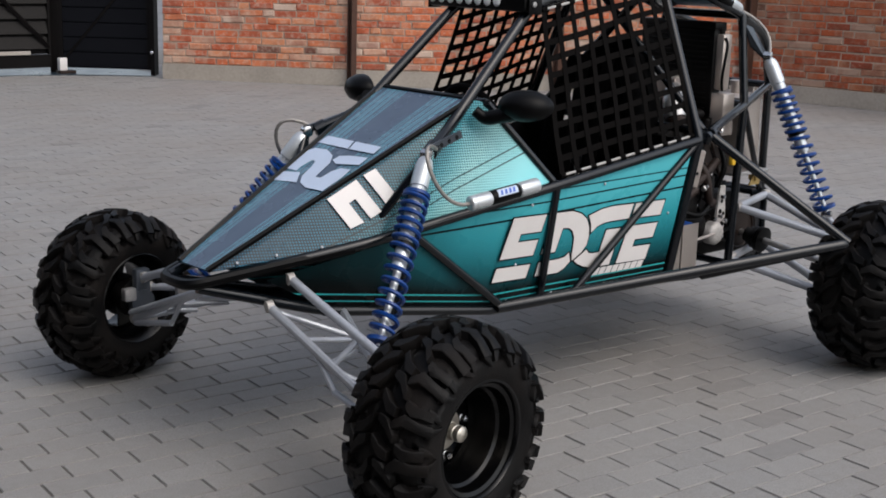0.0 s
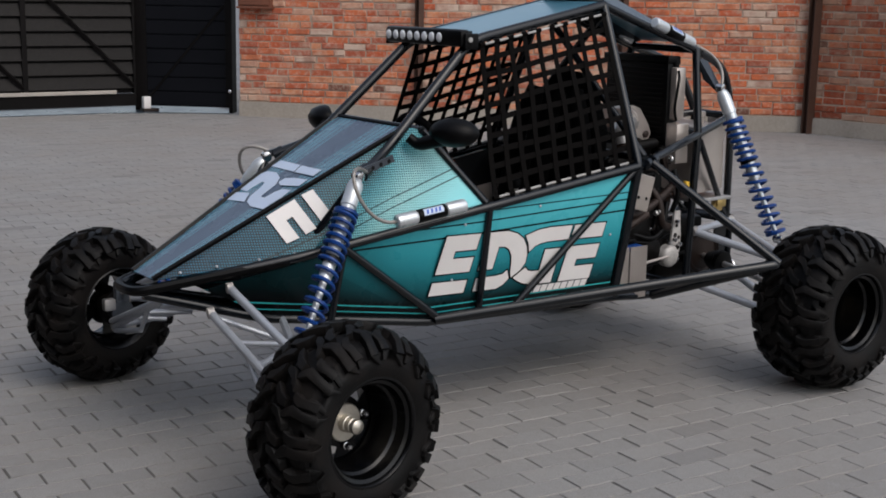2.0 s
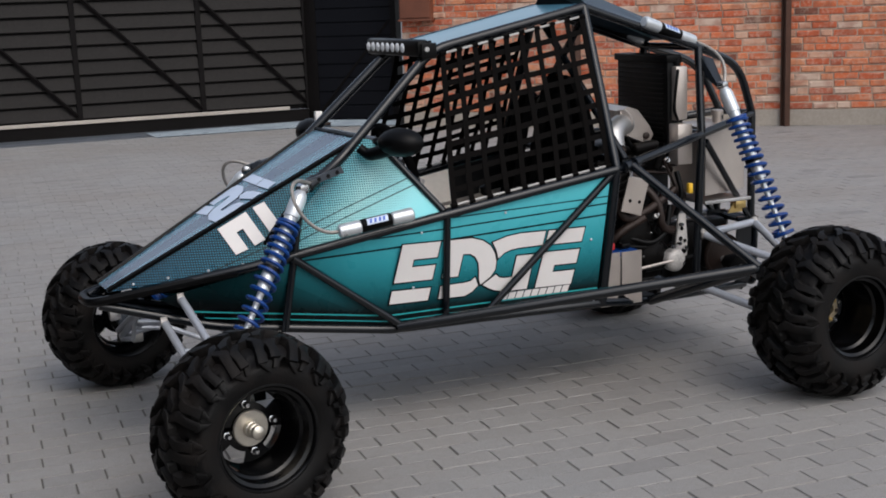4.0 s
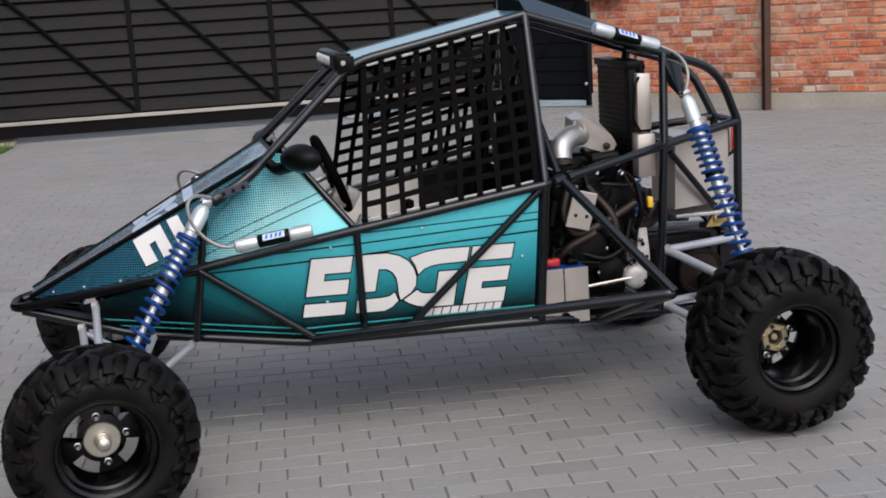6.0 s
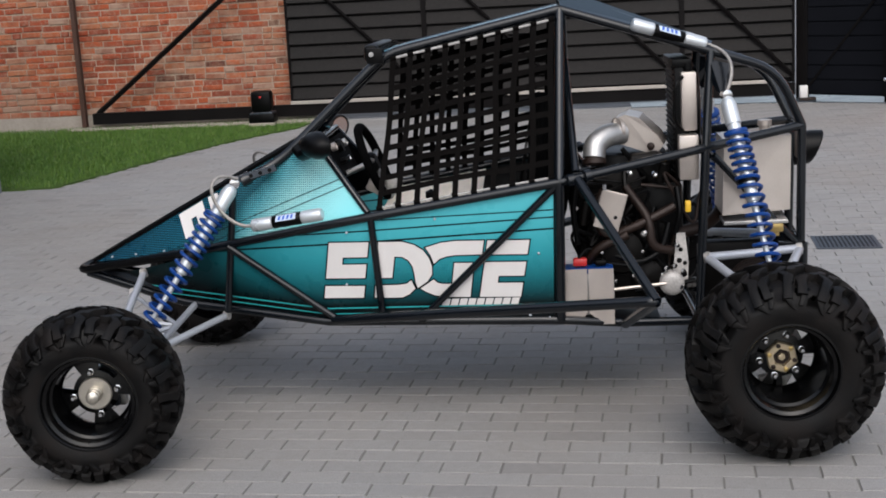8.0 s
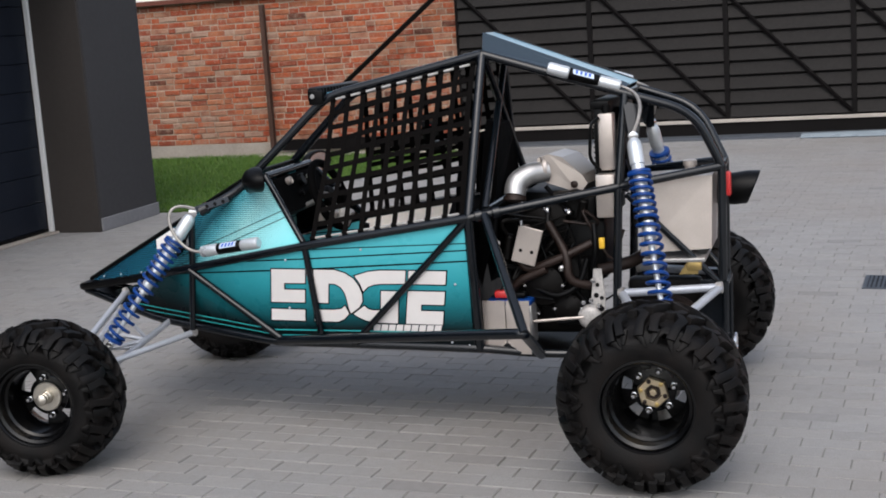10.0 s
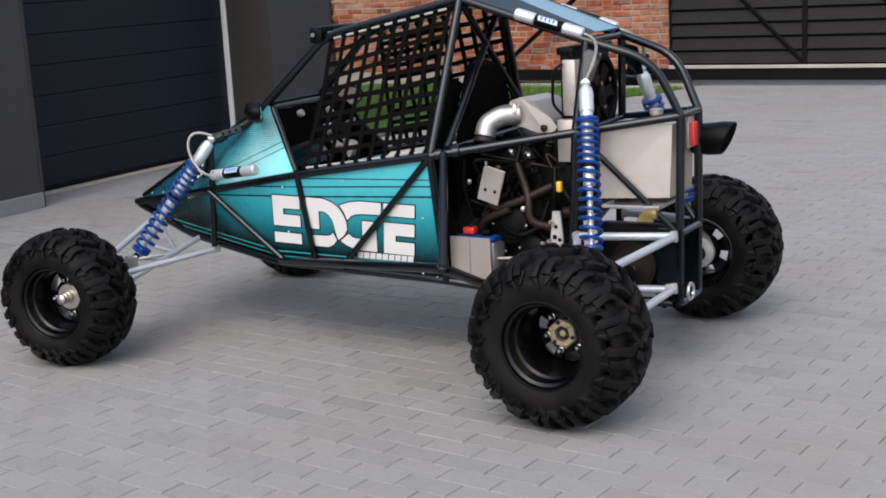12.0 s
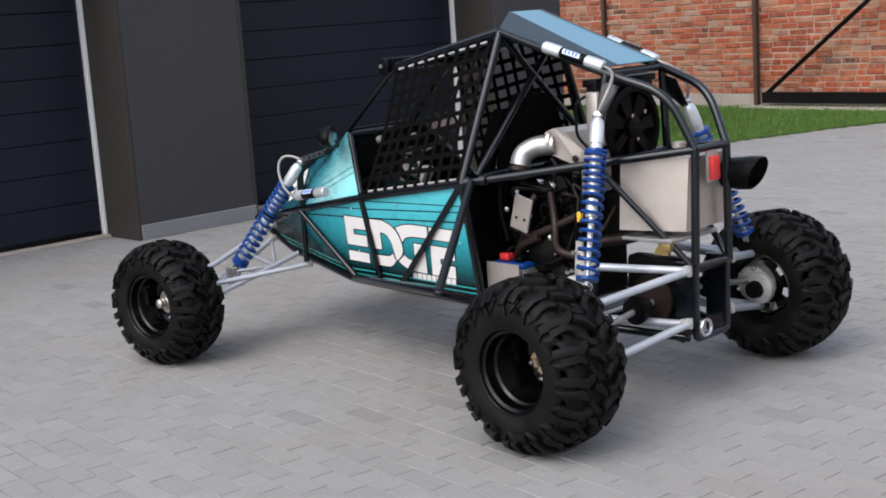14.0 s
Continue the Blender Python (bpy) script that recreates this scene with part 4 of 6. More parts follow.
def build_body():
    # bonnet
    a, b, c, d = flip(NOSE, -1), flip(NOSE, 1), flip(HOOD, 1), flip(HOOD, -1)
    a2, b2 = a + V((0.05, 0.0, 0.027)), b + V((0.05, 0.0, 0.027))
    bonnet = part("bonnet", slab(bmesh.new(), [a2, d, c, b2], 0.006), M_HOOD, buggy, "slate blue bonnet with paler stripes", False)
    strip([a2, d], 0.0095, M_BLACK, "edge_trim", bonnet)
    strip([b2, c], 0.0095, M_BLACK, "edge_trim", bonnet)
    strip([d, c], 0.008, M_BLACK, "edge_trim", bonnet)
    n = (d - a2).cross(b2 - a2).normalized()
    n = n if n.z > 0 else -n
    mid_a, mid_d = (a2 + b2) / 2, (c + d) / 2
    uy = (mid_d - mid_a).normalized()
    ux = V((0, -1, 0))
    # pale graphic across the bonnet, as plain shapes
    for shape in BONNET_MARK:
        on_panel(shape, mid_a, ux, uy, n, 0.0022, M_PALE, "graphic", bonnet, 0.0012, "pale blue vinyl graphic")
    # nose cap
    bm = bmesh.new()
    tube(bm, [RAIL_IN(-1), a + V((-0.012, 0, -0.01)), b + V((-0.012, 0, -0.01)), RAIL_IN(1)], 0.016, 8, 0.05)
    part("nose_bar", bm, M_BLACK, buggy, "black rounded nose edge")
    for side in (-1, 1):
        N, H, R, T, B = (flip(p, side) for p in (NOSE, HOOD, RAIL, COCK_T, COCK_B))
        n2 = flip((NOSE[0] + 0.05, NOSE[1], NOSE[2] + 0.02), side)
        m1 = flip((0.54, -0.255, 0.705), side)
        # upper side panel, in two flat facets that meet on the line under the front pillar
        fr = part("side_panel", slab(bmesh.new(), [n2, R, m1, H], 0.004), M_NOSE, buggy, "dark teal printed panel with a fine dot pattern", False)
        part("side_panel", slab(bmesh.new(), [H, m1, B, T], 0.004), M_NOSE, buggy, "bright teal printed panel beside the cockpit", False)
        nn = (R - n2).cross(H - n2).normalized()
        if nn.y * side < 0:
            nn = -nn
        for s in (0.12, 0.35, 0.62, 0.85):
            p = n2.lerp(R, s) + (H - n2) * 0.03
            rivets([p + nn * 0.003], nn, fr)
        # white graphic on the nose side, as plain shapes
        ux2 = (H - n2).normalized()
        uy2 = nn.cross(ux2)
        uy2 = uy2 if uy2.z < 0 else -uy2
        o2 = n2 + ux2 * 0.415 + uy2 * 0.014
        for poly in ([(0.137, 0.0), (0.180, 0.004), (0.184, 0.126), (0.140, 0.122)], [(0.0, 0.0), (0.110, 0.0), (0.114, 0.121), (0.073, 0.120), (0.071, 0.046), (0.047, 0.046), (0.049, 0.118), (0.004, 0.112)]):
            on_panel(poly, o2, ux2, uy2, nn, 0.003, M_WHITE, "graphic", fr, 0.0012, "white vinyl graphic")
        # lower side panel
        P = [flip(p, side) for p in ((-0.10, -0.125, 0.545), (0.215, -0.222, 0.622), (0.872, -0.318, 0.742), (1.520, -0.352, 0.838), (1.505, -0.264, 0.352), (0.68, -0.228, 0.362), (0.10, -0.135, 0.435))]
        lp = bmesh.new()

        def ruled(u, v):
            """A point of the twisted rear facet: u along it, v up it."""
            return P[5].lerp(P[4], u).lerp(P[2].lerp(P[3], u), v)

        cut = V((0, 0.004 * -side, 0))
        rows = [[lp.verts.new(ruled(u / 14, v / 7)) for v in range(8)] for u in range(15)]
        inner = [[lp.verts.new(ruled(u / 14, v / 7) + cut) for v in range(8)] for u in range(15)]
        for grid in (rows, inner):
            for q, e in zip(grid, grid[1:]):
                for v in range(7):
                    lp.faces.new((q[v], e[v], e[v + 1], q[v + 1]))
        for q, e in zip(range(14), range(1, 15)):
            for v in (0, 7):
                lp.faces.new((rows[q][v], rows[e][v], inner[e][v], inner[q][v]))
        for v in range(7):
            lp.faces.new((rows[14][v], rows[14][v + 1], inner[14][v + 1], inner[14][v]))
        va = [lp.verts.new(P[i]) for i in (0, 1, 2, 5, 6)]
        vb = [lp.verts.new(P[i] + cut) for i in (0, 1, 2, 5, 6)]
        for q in (va, vb):
            lp.faces.new((q[0], q[1], q[4]))
            lp.faces.new((q[1], q[2], q[3], q[4]))
        for i, j in ((0, 1), (1, 2), (3, 4), (4, 0)):
            lp.faces.new((va[i], vb[i], vb[j], va[j]))
        low = part("lower_panel", lp, M_SIDE, buggy, "teal printed lower panel fading to black along the sill", False)
        shift = V((0, -side * 0.010, 0))
        top_f, top_r = P[2].lerp(P[3], 0.02) + shift, P[3].lerp(P[2], 0.01) + shift
        low_f, low_r = P[5].lerp(P[2], 0.06) + shift, P[4].lerp(P[3], 0.06) + shift
        mid_f, mid_r = low_f.lerp(top_f, 0.70), low_r.lerp(top_r, 0.66)
        mid_f, mid_r = mid_f + shift * 7, mid_r + shift * 7
        drop = V((0, 0, 0.002))
        top_m, mid_m = top_f.lerp(top_r, 0.60), mid_f.lerp(mid_r, 0.60)
        part("lining", slab(bmesh.new(), [top_f + drop, top_m + drop, mid_m, mid_f], 0.003), M_CREAM, low, "cream inner lining along the top of the side panel", False)
        part("lining", slab(bmesh.new(), [top_m + drop, top_r + drop, mid_r, mid_m], 0.003), M_BLACK, low, "black inner lining", False)
        part("lining", slab(bmesh.new(), [mid_f - V((0, 0, 0.003)), mid_r - V((0, 0, 0.003)), low_r, low_f], 0.003), M_BLACK, low, "black inner lining", False)
        part("lining", slab(bmesh.new(), [p + shift for p in (H.lerp(T, 0.1), m1.lerp(B, 0.1), B.lerp(m1, 0.04), T.lerp(B, 0.03))], 0.003), M_BLACK, low, "black inner lining", False)
        # the large graphic, laid on the facet between the two rearmost edges

        def on_low(x, z, lift):
            """The place on the lower panel at a given length and height."""
            v = 0.5
            for _ in range(6):
                u = (x - P[5].x * (1 - v) - P[2].x * v) / ((P[4].x - P[5].x) * (1 - v) + (P[3].x - P[2].x) * v)
                lo, hi = P[5].lerp(P[4], u), P[2].lerp(P[3], u)
                v = (z - lo.z) / (hi.z - lo.z)
            return ruled(u, v) + V((0, side * lift, 0))

        for shape, mat, grow, lift in [(s, M_BLACK, 0.022, 0.0016) for s in EMBLEM] + [(s, M_WHITE, 0.0, 0.003) for s in EMBLEM]:
            bm = bmesh.new()
            ring = []
            for gx, gy in grown(shape, grow, 3.35) if grow else shape:
                ring.append(on_low(0.672 + gx * 0.718 + gy * 0.040, 0.449 + gy * 0.214 - gx * 0.012, lift))
            vs = [bm.verts.new(p) for p in ring]
            for tri in tessellate_polygon([[V((gx * 3.35, gy, 0)) for gx, gy in shape]]):
                bm.faces.new([vs[i] for i in tri])
            ext = bmesh.ops.extrude_face_region(bm, geom=bm.faces[:])
            bmesh.ops.translate(bm, verts=[v for v in ext["geom"] if isinstance(v, bmesh.types.BMVert)], vec=V((0, -side * 0.001, 0)))
            part("graphic", bm, mat, low, "white vinyl logo shape" if mat is M_WHITE else "black outline of the logo shape", False)
        for k in range(9):
            x0 = 1.102 + k * 0.0312
            ring = [on_low(x, z, 0.002) for x, z in ((x0, 0.409), (x0 + 0.0265, 0.409), (x0 + 0.034, 0.434), (x0 + 0.0075, 0.434))]
            part("graphic", slab(bmesh.new(), ring, 0.001), M_WHITE, low, "small white bar", False)
        for k in range(7):
            p = flip((0.74 + k * 0.125, -0.2515 - k * 0.0035, 0.3555), side)
            rivets([p], V((0, side, 0.1)), low)
        for x, z in ((0.75, 0.375), (0.95, 0.375), (1.2, 0.37), (1.42, 0.365), (1.46, 0.60), (0.78, 0.70), (1.10, 0.74), (0.76, 0.50)):
            rivets([on_low(x, z, 0.003)], V((0, side, 0)), low)
    # floor, firewall, roof and rear hood
    fl = [flip(p, s) for s, ps in ((-1, (SILL_F, (0.68, -0.235, 0.356), SILL_R, (1.9, -0.19, 0.305))), (1, ((1.9, -0.19, 0.305), SILL_R, (0.68, -0.235, 0.356), SILL_F))) for p in ps]
    part("floor_pan", slab(bmesh.new(), [p - V((0, 0, 0.012)) for p in fl], 0.004), M_BLACK, buggy, "black floor pan", False)
    part("floor_pan", slab(bmesh.new(), [flip(NOSE, -1) + V((0.02, 0, -0.02)), flip(SILL_F, -1) - V((0, 0, 0.01)), flip(SILL_F, 1) - V((0, 0, 0.01)), flip(NOSE, 1) + V((0.02, 0, -0.02))], 0.004), M_BLACK, buggy, "black nose underside", False)
    fw = [flip(p, s) for s, ps in ((-1, (SILL_R, JUNC)), (1, (JUNC, SILL_R))) for p in ps]
    part("firewall", slab(bmesh.new(), [p - V((0.02, 0, 0)) for p in fw], 0.004), M_BLACK, buggy, "black firewall", False)
    rf = [flip(p, s) + V((0, 0, 0.014)) for s, ps in ((-1, (A_TOP, B_TOP)), (1, (B_TOP, A_TOP))) for p in ps]
    part("roof_panel", slab(bmesh.new(), rf, 0.004), M_ROOF, buggy, "slate blue roof panel", False)
    sc = [(1.55, -0.035, 1.515), (2.10, -0.055, 1.295)]
    top = [flip(p, s) for s, ps in ((-1, sc), (1, sc[::-1])) for p in ps]
    hood = part("scoop", slab(bmesh.new(), top, 0.005), M_ROOF, buggy, "slate blue raised scoop behind the roof", False)
    for side in (-1, 1):
        part("scoop_side", slab(bmesh.new(), [flip(p, side) for p in ((1.55, -0.035, 1.515), (2.10, -0.055, 1.295), (2.09, -0.10, 1.28), (1.565, -0.115, 1.45))], 0.004), M_SLATE, hood, "", False)
        strip([flip(p, side) for p in sc], 0.004, M_TUBE, "edge_trim", hood)


def RAIL_IN(side):
    return flip((0.15, -0.205, 0.622), side)


def wheel(at, side, steer, r, width, rim_r, lugs, name, label, dish):
    """A wheel with knobbly tyre: carcass and blocks, black dished rim, hub and nuts."""
    a = radians(steer)
    ax, fw, up = V((-math.sin(a), math.cos(a), 0)) * side, V((math.cos(a), math.sin(a), 0)), V((0, 0, 1))
    c = V(at)
    front = name == "front"

    def spot(out, rr, th):
        return c + ax * out + fw * (math.cos(th) * rr) + up * (math.sin(th) * rr)

    hub = bmesh.new()
    if front:
        lathe(hub, [(dish - 0.03, 0.03), (dish + 0.006, 0.03), (dish + 0.006, 0.053), (dish + 0.010, 0.056), (dish + 0.014, 0.056), (dish + 0.017, 0.053), (dish + 0.017, 0.026), (dish + 0.034, 0.025), (dish + 0.036, 0.022), (dish + 0.052, 0.022), (dish + 0.054, 0.019),
                    (dish + 0.058, 0.019), (dish + 0.060, 0.022), (dish + 0.070, 0.021), (dish + 0.075, 0.015), (dish + 0.077, 0)], 24, c, ax)
    else:
        lathe(hub, [(dish - 0.03, 0.04), (dish + 0.008, 0.04), (dish + 0.008, 0.050), (dish + 0.012, 0.054), (dish + 0.034, 0.054), (dish + 0.037, 0.050), (dish + 0.037, 0.030), (dish + 0.022, 0.027), (dish + 0.022, 0.014), (dish + 0.032, 0.012), (dish + 0.033, 0)], 6, c, ax, 0.3)
    w = part("wheel", hub, M_HUB if front else M_GILT, buggy, label)
    if not front:
        # browned ring puts the recess's shade into the colour
        part("hub_recess", lathe(bmesh.new(), [(dish + 0.023, 0.0255), (dish + 0.0245, 0.0255), (dish + 0.0245, 0.016), (dish + 0.023, 0.015)], 16, c, ax), M_RUST, w, "dark ring painted as shade in the hub recess")
        for k in range(6):
            p = spot(dish + 0.036, 0.041, (k + 0.5) * math.tau / 6 + 0.3)
            part("hub_bolt", lathe(bmesh.new(), [(0, 0.0075), (0.006, 0.0075), (0.007, 0.004), (0.0072, 0)], 8, p, ax), M_RUST if k % 2 else M_GOLD, w)
    hw, tread = width / 2, 0.027

    def carcass(s):
        """Across the tyre, -1 to 1: distance from its middle and radius."""
        k, sg = abs(s), 1 if s >= 0 else -1
        crown = (r - tread) - r * 0.075 * min(k / 0.72, 1.0) ** 2.6
        if k <= 0.72:
            return sg * hw * k * 1.16, crown
        f = (k - 0.72) / 0.28
        bulge = 0.835 + 0.165 * math.sin(min(f * 2.2, 1.0) * math.pi / 2) - 0.07 * max(0, f - 0.6) / 0.4
        return sg * hw * bulge, crown + (rim_r - crown) * f

    tyre = bmesh.new()
    n = 72
    prof = [carcass(-1 + 2 * k / 28) for k in range(29)]
    for k in (1, 27):
        prof[k] = (prof[k][0] * 1.035, prof[k][1])
    prof += [(hw * 0.7, rim_r - 0.004), (-hw * 0.7, rim_r - 0.004)]
    rings = [[tyre.verts.new(spot(o, rr, i * math.tau / n)) for i in range(n)] for o, rr in prof]
    for q, e in zip(rings, rings[1:] + rings[:1]):
        for i in range(n):
            tyre.faces.new((q[i], q[(i + 1) % n], e[(i + 1) % n], e[i]))

    def surface(s, th, h):
        o, rr = carcass(s)
        k = min(max((abs(s) - 0.55) / 0.35, 0), 1)
        return spot(o + (1 if s >= 0 else -1) * h * k, rr + h * (1 - 0.75 * k), th)

    def lug(path, wide, h):
        """One tread block along path, rows of (across, angle, share of the width)."""
        rows = []
        for s, th, share in path:
            d = wide * share / r / 2
            rows.append([tyre.verts.new(surface(s, th + d * e, hh)) for e, hh in ((-1.14, -0.004), (-1.0, h * 0.92), (-0.84, h), (0.84, h), (1.0, h * 0.92), (1.14, -0.004))])
        for q, e in zip(rows, rows[1:]):
            for i in range(5):
                tyre.faces.new((q[i], q[i + 1], e[i + 1], e[i]))
        tyre.faces.new(rows[0])
        tyre.faces.new(rows[-1][::-1])
        k, i = round((path[0][0] + 1) * 14), round(path[0][1] / math.tau * n) % n
        tyre.faces.new((rows[0][0], rings[k][i], rings[k][(i + 1) % n]))

    step = math.tau / lugs
    wob = random.Random(lugs)
    for k in range(lugs):
        for sg in (-1, 1):
            t0 = k * step + (step / 2 if sg > 0 else 0) + wob.uniform(-0.03, 0.03) * step
            # zigzag pieces: narrow slanting blocks, bent at their middle, from the centre to the shoulder
            for off, pieces in ((0.0, ((0.02, 0.19, 0.36, 1.7, 0.5, 0.027), (0.36, 0.52, 0.80, -1.0, 0.5, 0.030))), (0.5, ((0.10, 0.26, 0.44, 0.6, 1.8, 0.026), (0.50, 0.60, 0.775, 1.5, -0.1, 0.029)))):
                skew = wob.uniform(-0.05, 0.05)
                for s0, sm, s1, g0, g1, wide in pieces:
                    s0, s1 = s0 + wob.uniform(-0.012, 0.012), s1 + wob.uniform(-0.012, 0.004)
                    h, turn = tread * wob.uniform(0.84, 1.0), wob.uniform(0.85, 1.15)
                    base = t0 + step * (off + skew + (0.62 if s0 > 0.3 and off == 0.0 else 0.55 if s0 > 0.3 else 0.0))
                    rise = lambda s: base + step * turn * (g0 * (min(s, sm) - s0) + g1 * max(s - sm, 0))
                    lug([(sg * s, rise(s), e) for s, e in ((s0, 0.75), (s0 + (sm - s0) * 0.4, 1.0), (sm, 1.15), (sm + (s1 - sm) * 0.6, 1.0), (s1, 0.85 if s1 < 0.7 else 1.25))], wide * wob.uniform(0.92, 1.08), h)
            # low ribs that run from the shoulder blocks down the sidewall
            lug([(sg * 0.765, t0 + step * 0.62, 1.0), (sg * 0.80, t0 + step * 0.58, 0.8), (sg * 0.845, t0 + step * 0.48, 0.55), (sg * 0.875, t0 + step * 0.36, 0.35)], 0.034, 0.012)
            lug([(sg * 0.74, t0 + step * 1.10, 0.9), (sg * 0.78, t0 + step * 1.13, 0.8), (sg * 0.84, t0 + step * 1.22, 0.5)], 0.030, 0.011)
    bmesh.ops.remove_doubles(tyre, verts=tyre.verts, dist=0.0002)
    part("tyre", tyre, M_TYRE, w, "black knobbly off-road tyre, dusty")
    rim = bmesh.new()
    for rows in ([(hw * 0.90, rim_r + 0.006), (hw * 0.94, rim_r + 0.003), (hw * 0.945, rim_r - 0.004), (hw * 0.90, rim_r - 0.009), (hw * 0.84, rim_r - 0.010), (hw * 0.80, rim_r - 0.020), (hw * 0.55, rim_r - 0.024), (hw * 0.50, rim_r - 0.032), (dish + 0.014, rim_r - 0.036), (dish, rim_r - 0.044)],
                 [(-hw * 0.90, rim_r + 0.006), (-hw * 0.945, rim_r - 0.004), (-hw * 0.80, rim_r - 0.02), (-hw * 0.55, rim_r - 0.03), (dish - 0.01, rim_r - 0.036)]):
        lathe(rim, rows, 48, c, ax)
        bmesh.ops.delete(rim, geom=[f for f in rim.faces if len(f.verts) > 4], context="FACES_ONLY")
    part("rim", rim, M_RIM, w, "gloss black dished rim")
    # wheel disc with windows
    disc = bmesh.new()
    win, r_o, r_i = 4 if front else 6, rim_r - 0.040, 0.074
    gap = (2, 3, 4, 5, 6) if front else (3, 4, 5, 6)
    m = win * 10
    for k in range(m):
        a0, a1 = k * math.tau / m + 0.3, (k + 1) * math.tau / m + 0.3
        bands = ((0.03, r_i), (r_o - 0.005, r_o)) if k % 10 in gap else ((0.03, r_i), (r_i, r_o - 0.005), (r_o - 0.005, r_o))
        for lo, hi in bands:
            pts = [spot(dish + 0.006 * math.cos((rr - 0.03) * 40), rr, aa) for rr, aa in ((lo, a0), (hi, a0), (hi, a1), (lo, a1))]
            slab(disc, pts, 0.006, ax)
    bmesh.ops.remove_doubles(disc, verts=disc.verts, dist=0.0004)
    part("wheel_disc", disc, M_RIM, w, "gloss black wheel centre with windows")
    nuts = win
    for k in range(nuts):
        p = spot(dish + 0.004, 0.074 if front else 0.070, (k + 0.9 if front else k + 0.95) * math.tau / nuts + 0.3)
        part("lug_nut", lathe(bmesh.new(), [(0, 0.0125), (0.006, 0.0125), (0.007, 0.010), (0.020, 0.010), (0.024, 0.006), (0.0245, 0)], 6, p, ax), M_CHROME, w)
    drum = lathe(bmesh.new(), [(dish - 0.10, 0.03), (dish - 0.08, 0.066), (dish - 0.055, 0.066), (dish - 0.04, 0.045), (dish - 0.010, 0.045)], 24, c, ax)
    part("brake_disc", drum, M_ENGINE if front else M_CAST, w, "dark brake disc" if front else "bare metal brake disc")
    if not front:
        part("shaft_seal", lathe(bmesh.new(), [(dish - 0.128, 0.012), (dish - 0.124, 0.034), (dish - 0.098, 0.038)], 18, c, ax), M_ENGINE, w, "dark shaft seal")


def coil_over(top, bottom, side, name_label, turns, fat, extra_up=0.0):
    """A spring over damper: polished body above, blue coil, chrome rod, eyes at both ends."""
    a, b = flip(top, side), flip(bottom, side)
    d = (b - a).normalized()
    length = (b - a).length
    body = lathe(bmesh.new(), [(0.0, 0.013), (0.012, 0.022), (0.03, 0.027), (0.10, 0.027), (0.102, 0.023), (length * 0.60, 0.022), (length * 0.605, 0.012), (length * 0.97, 0.009), (length, 0.009)], 18, a, d)
    sh = part("shock_absorber", body, M_DAMPER, buggy, name_label)
    # coil
    s = d.cross(V((0, 0, 1))).normalized()
    u = s.cross(d)
    t0, t1 = length * 0.20 + 0.01, length * 0.95
    pts = []
    steps = turns * 16
    for k in range(steps + 1):
        f = k / steps
        g = 0.36 + (f - 0.43) * 1.1228 if f > 0.43 else f * 0.8372
        ang = k / 16 * math.tau
        pts.append(a + d * (t0 + (t1 - t0) * g) + (s * math.cos(ang) + u * math.sin(ang)) * fat)
    part("coil_spring", tube(bmesh.new(), pts, 0.0070, 6, 0), M_SPRING, sh, "blue painted coil spring")
    for at, rr, w, mat, nm in ((t0 - 0.012, fat + 0.005, 0.012, M_SPRING, "spring_collar"), (t0 + (t1 - t0) * 0.34, fat - 0.004, 0.016, M_BLACK, "spring_spacer"), (t1, fat + 0.004, 0.014, M_SPRING, "spring_cup")):
        part(nm, lathe(bmesh.new(), [(0, rr * 0.8), (0.002, rr), (w, rr), (w + 0.002, rr * 0.8)], 20, a + d * at, d), mat, sh)
    for p, rr in ((a - d * 0.008, 0.018), (b + d * 0.006, 0.016)):
        part("eye", lathe(bmesh.new(), [(-0.016, rr * 0.7), (-0.014, rr), (0.014, rr), (0.016, rr * 0.7)], 14, p, V((0.3, side, 0))), M_CHROME, sh)


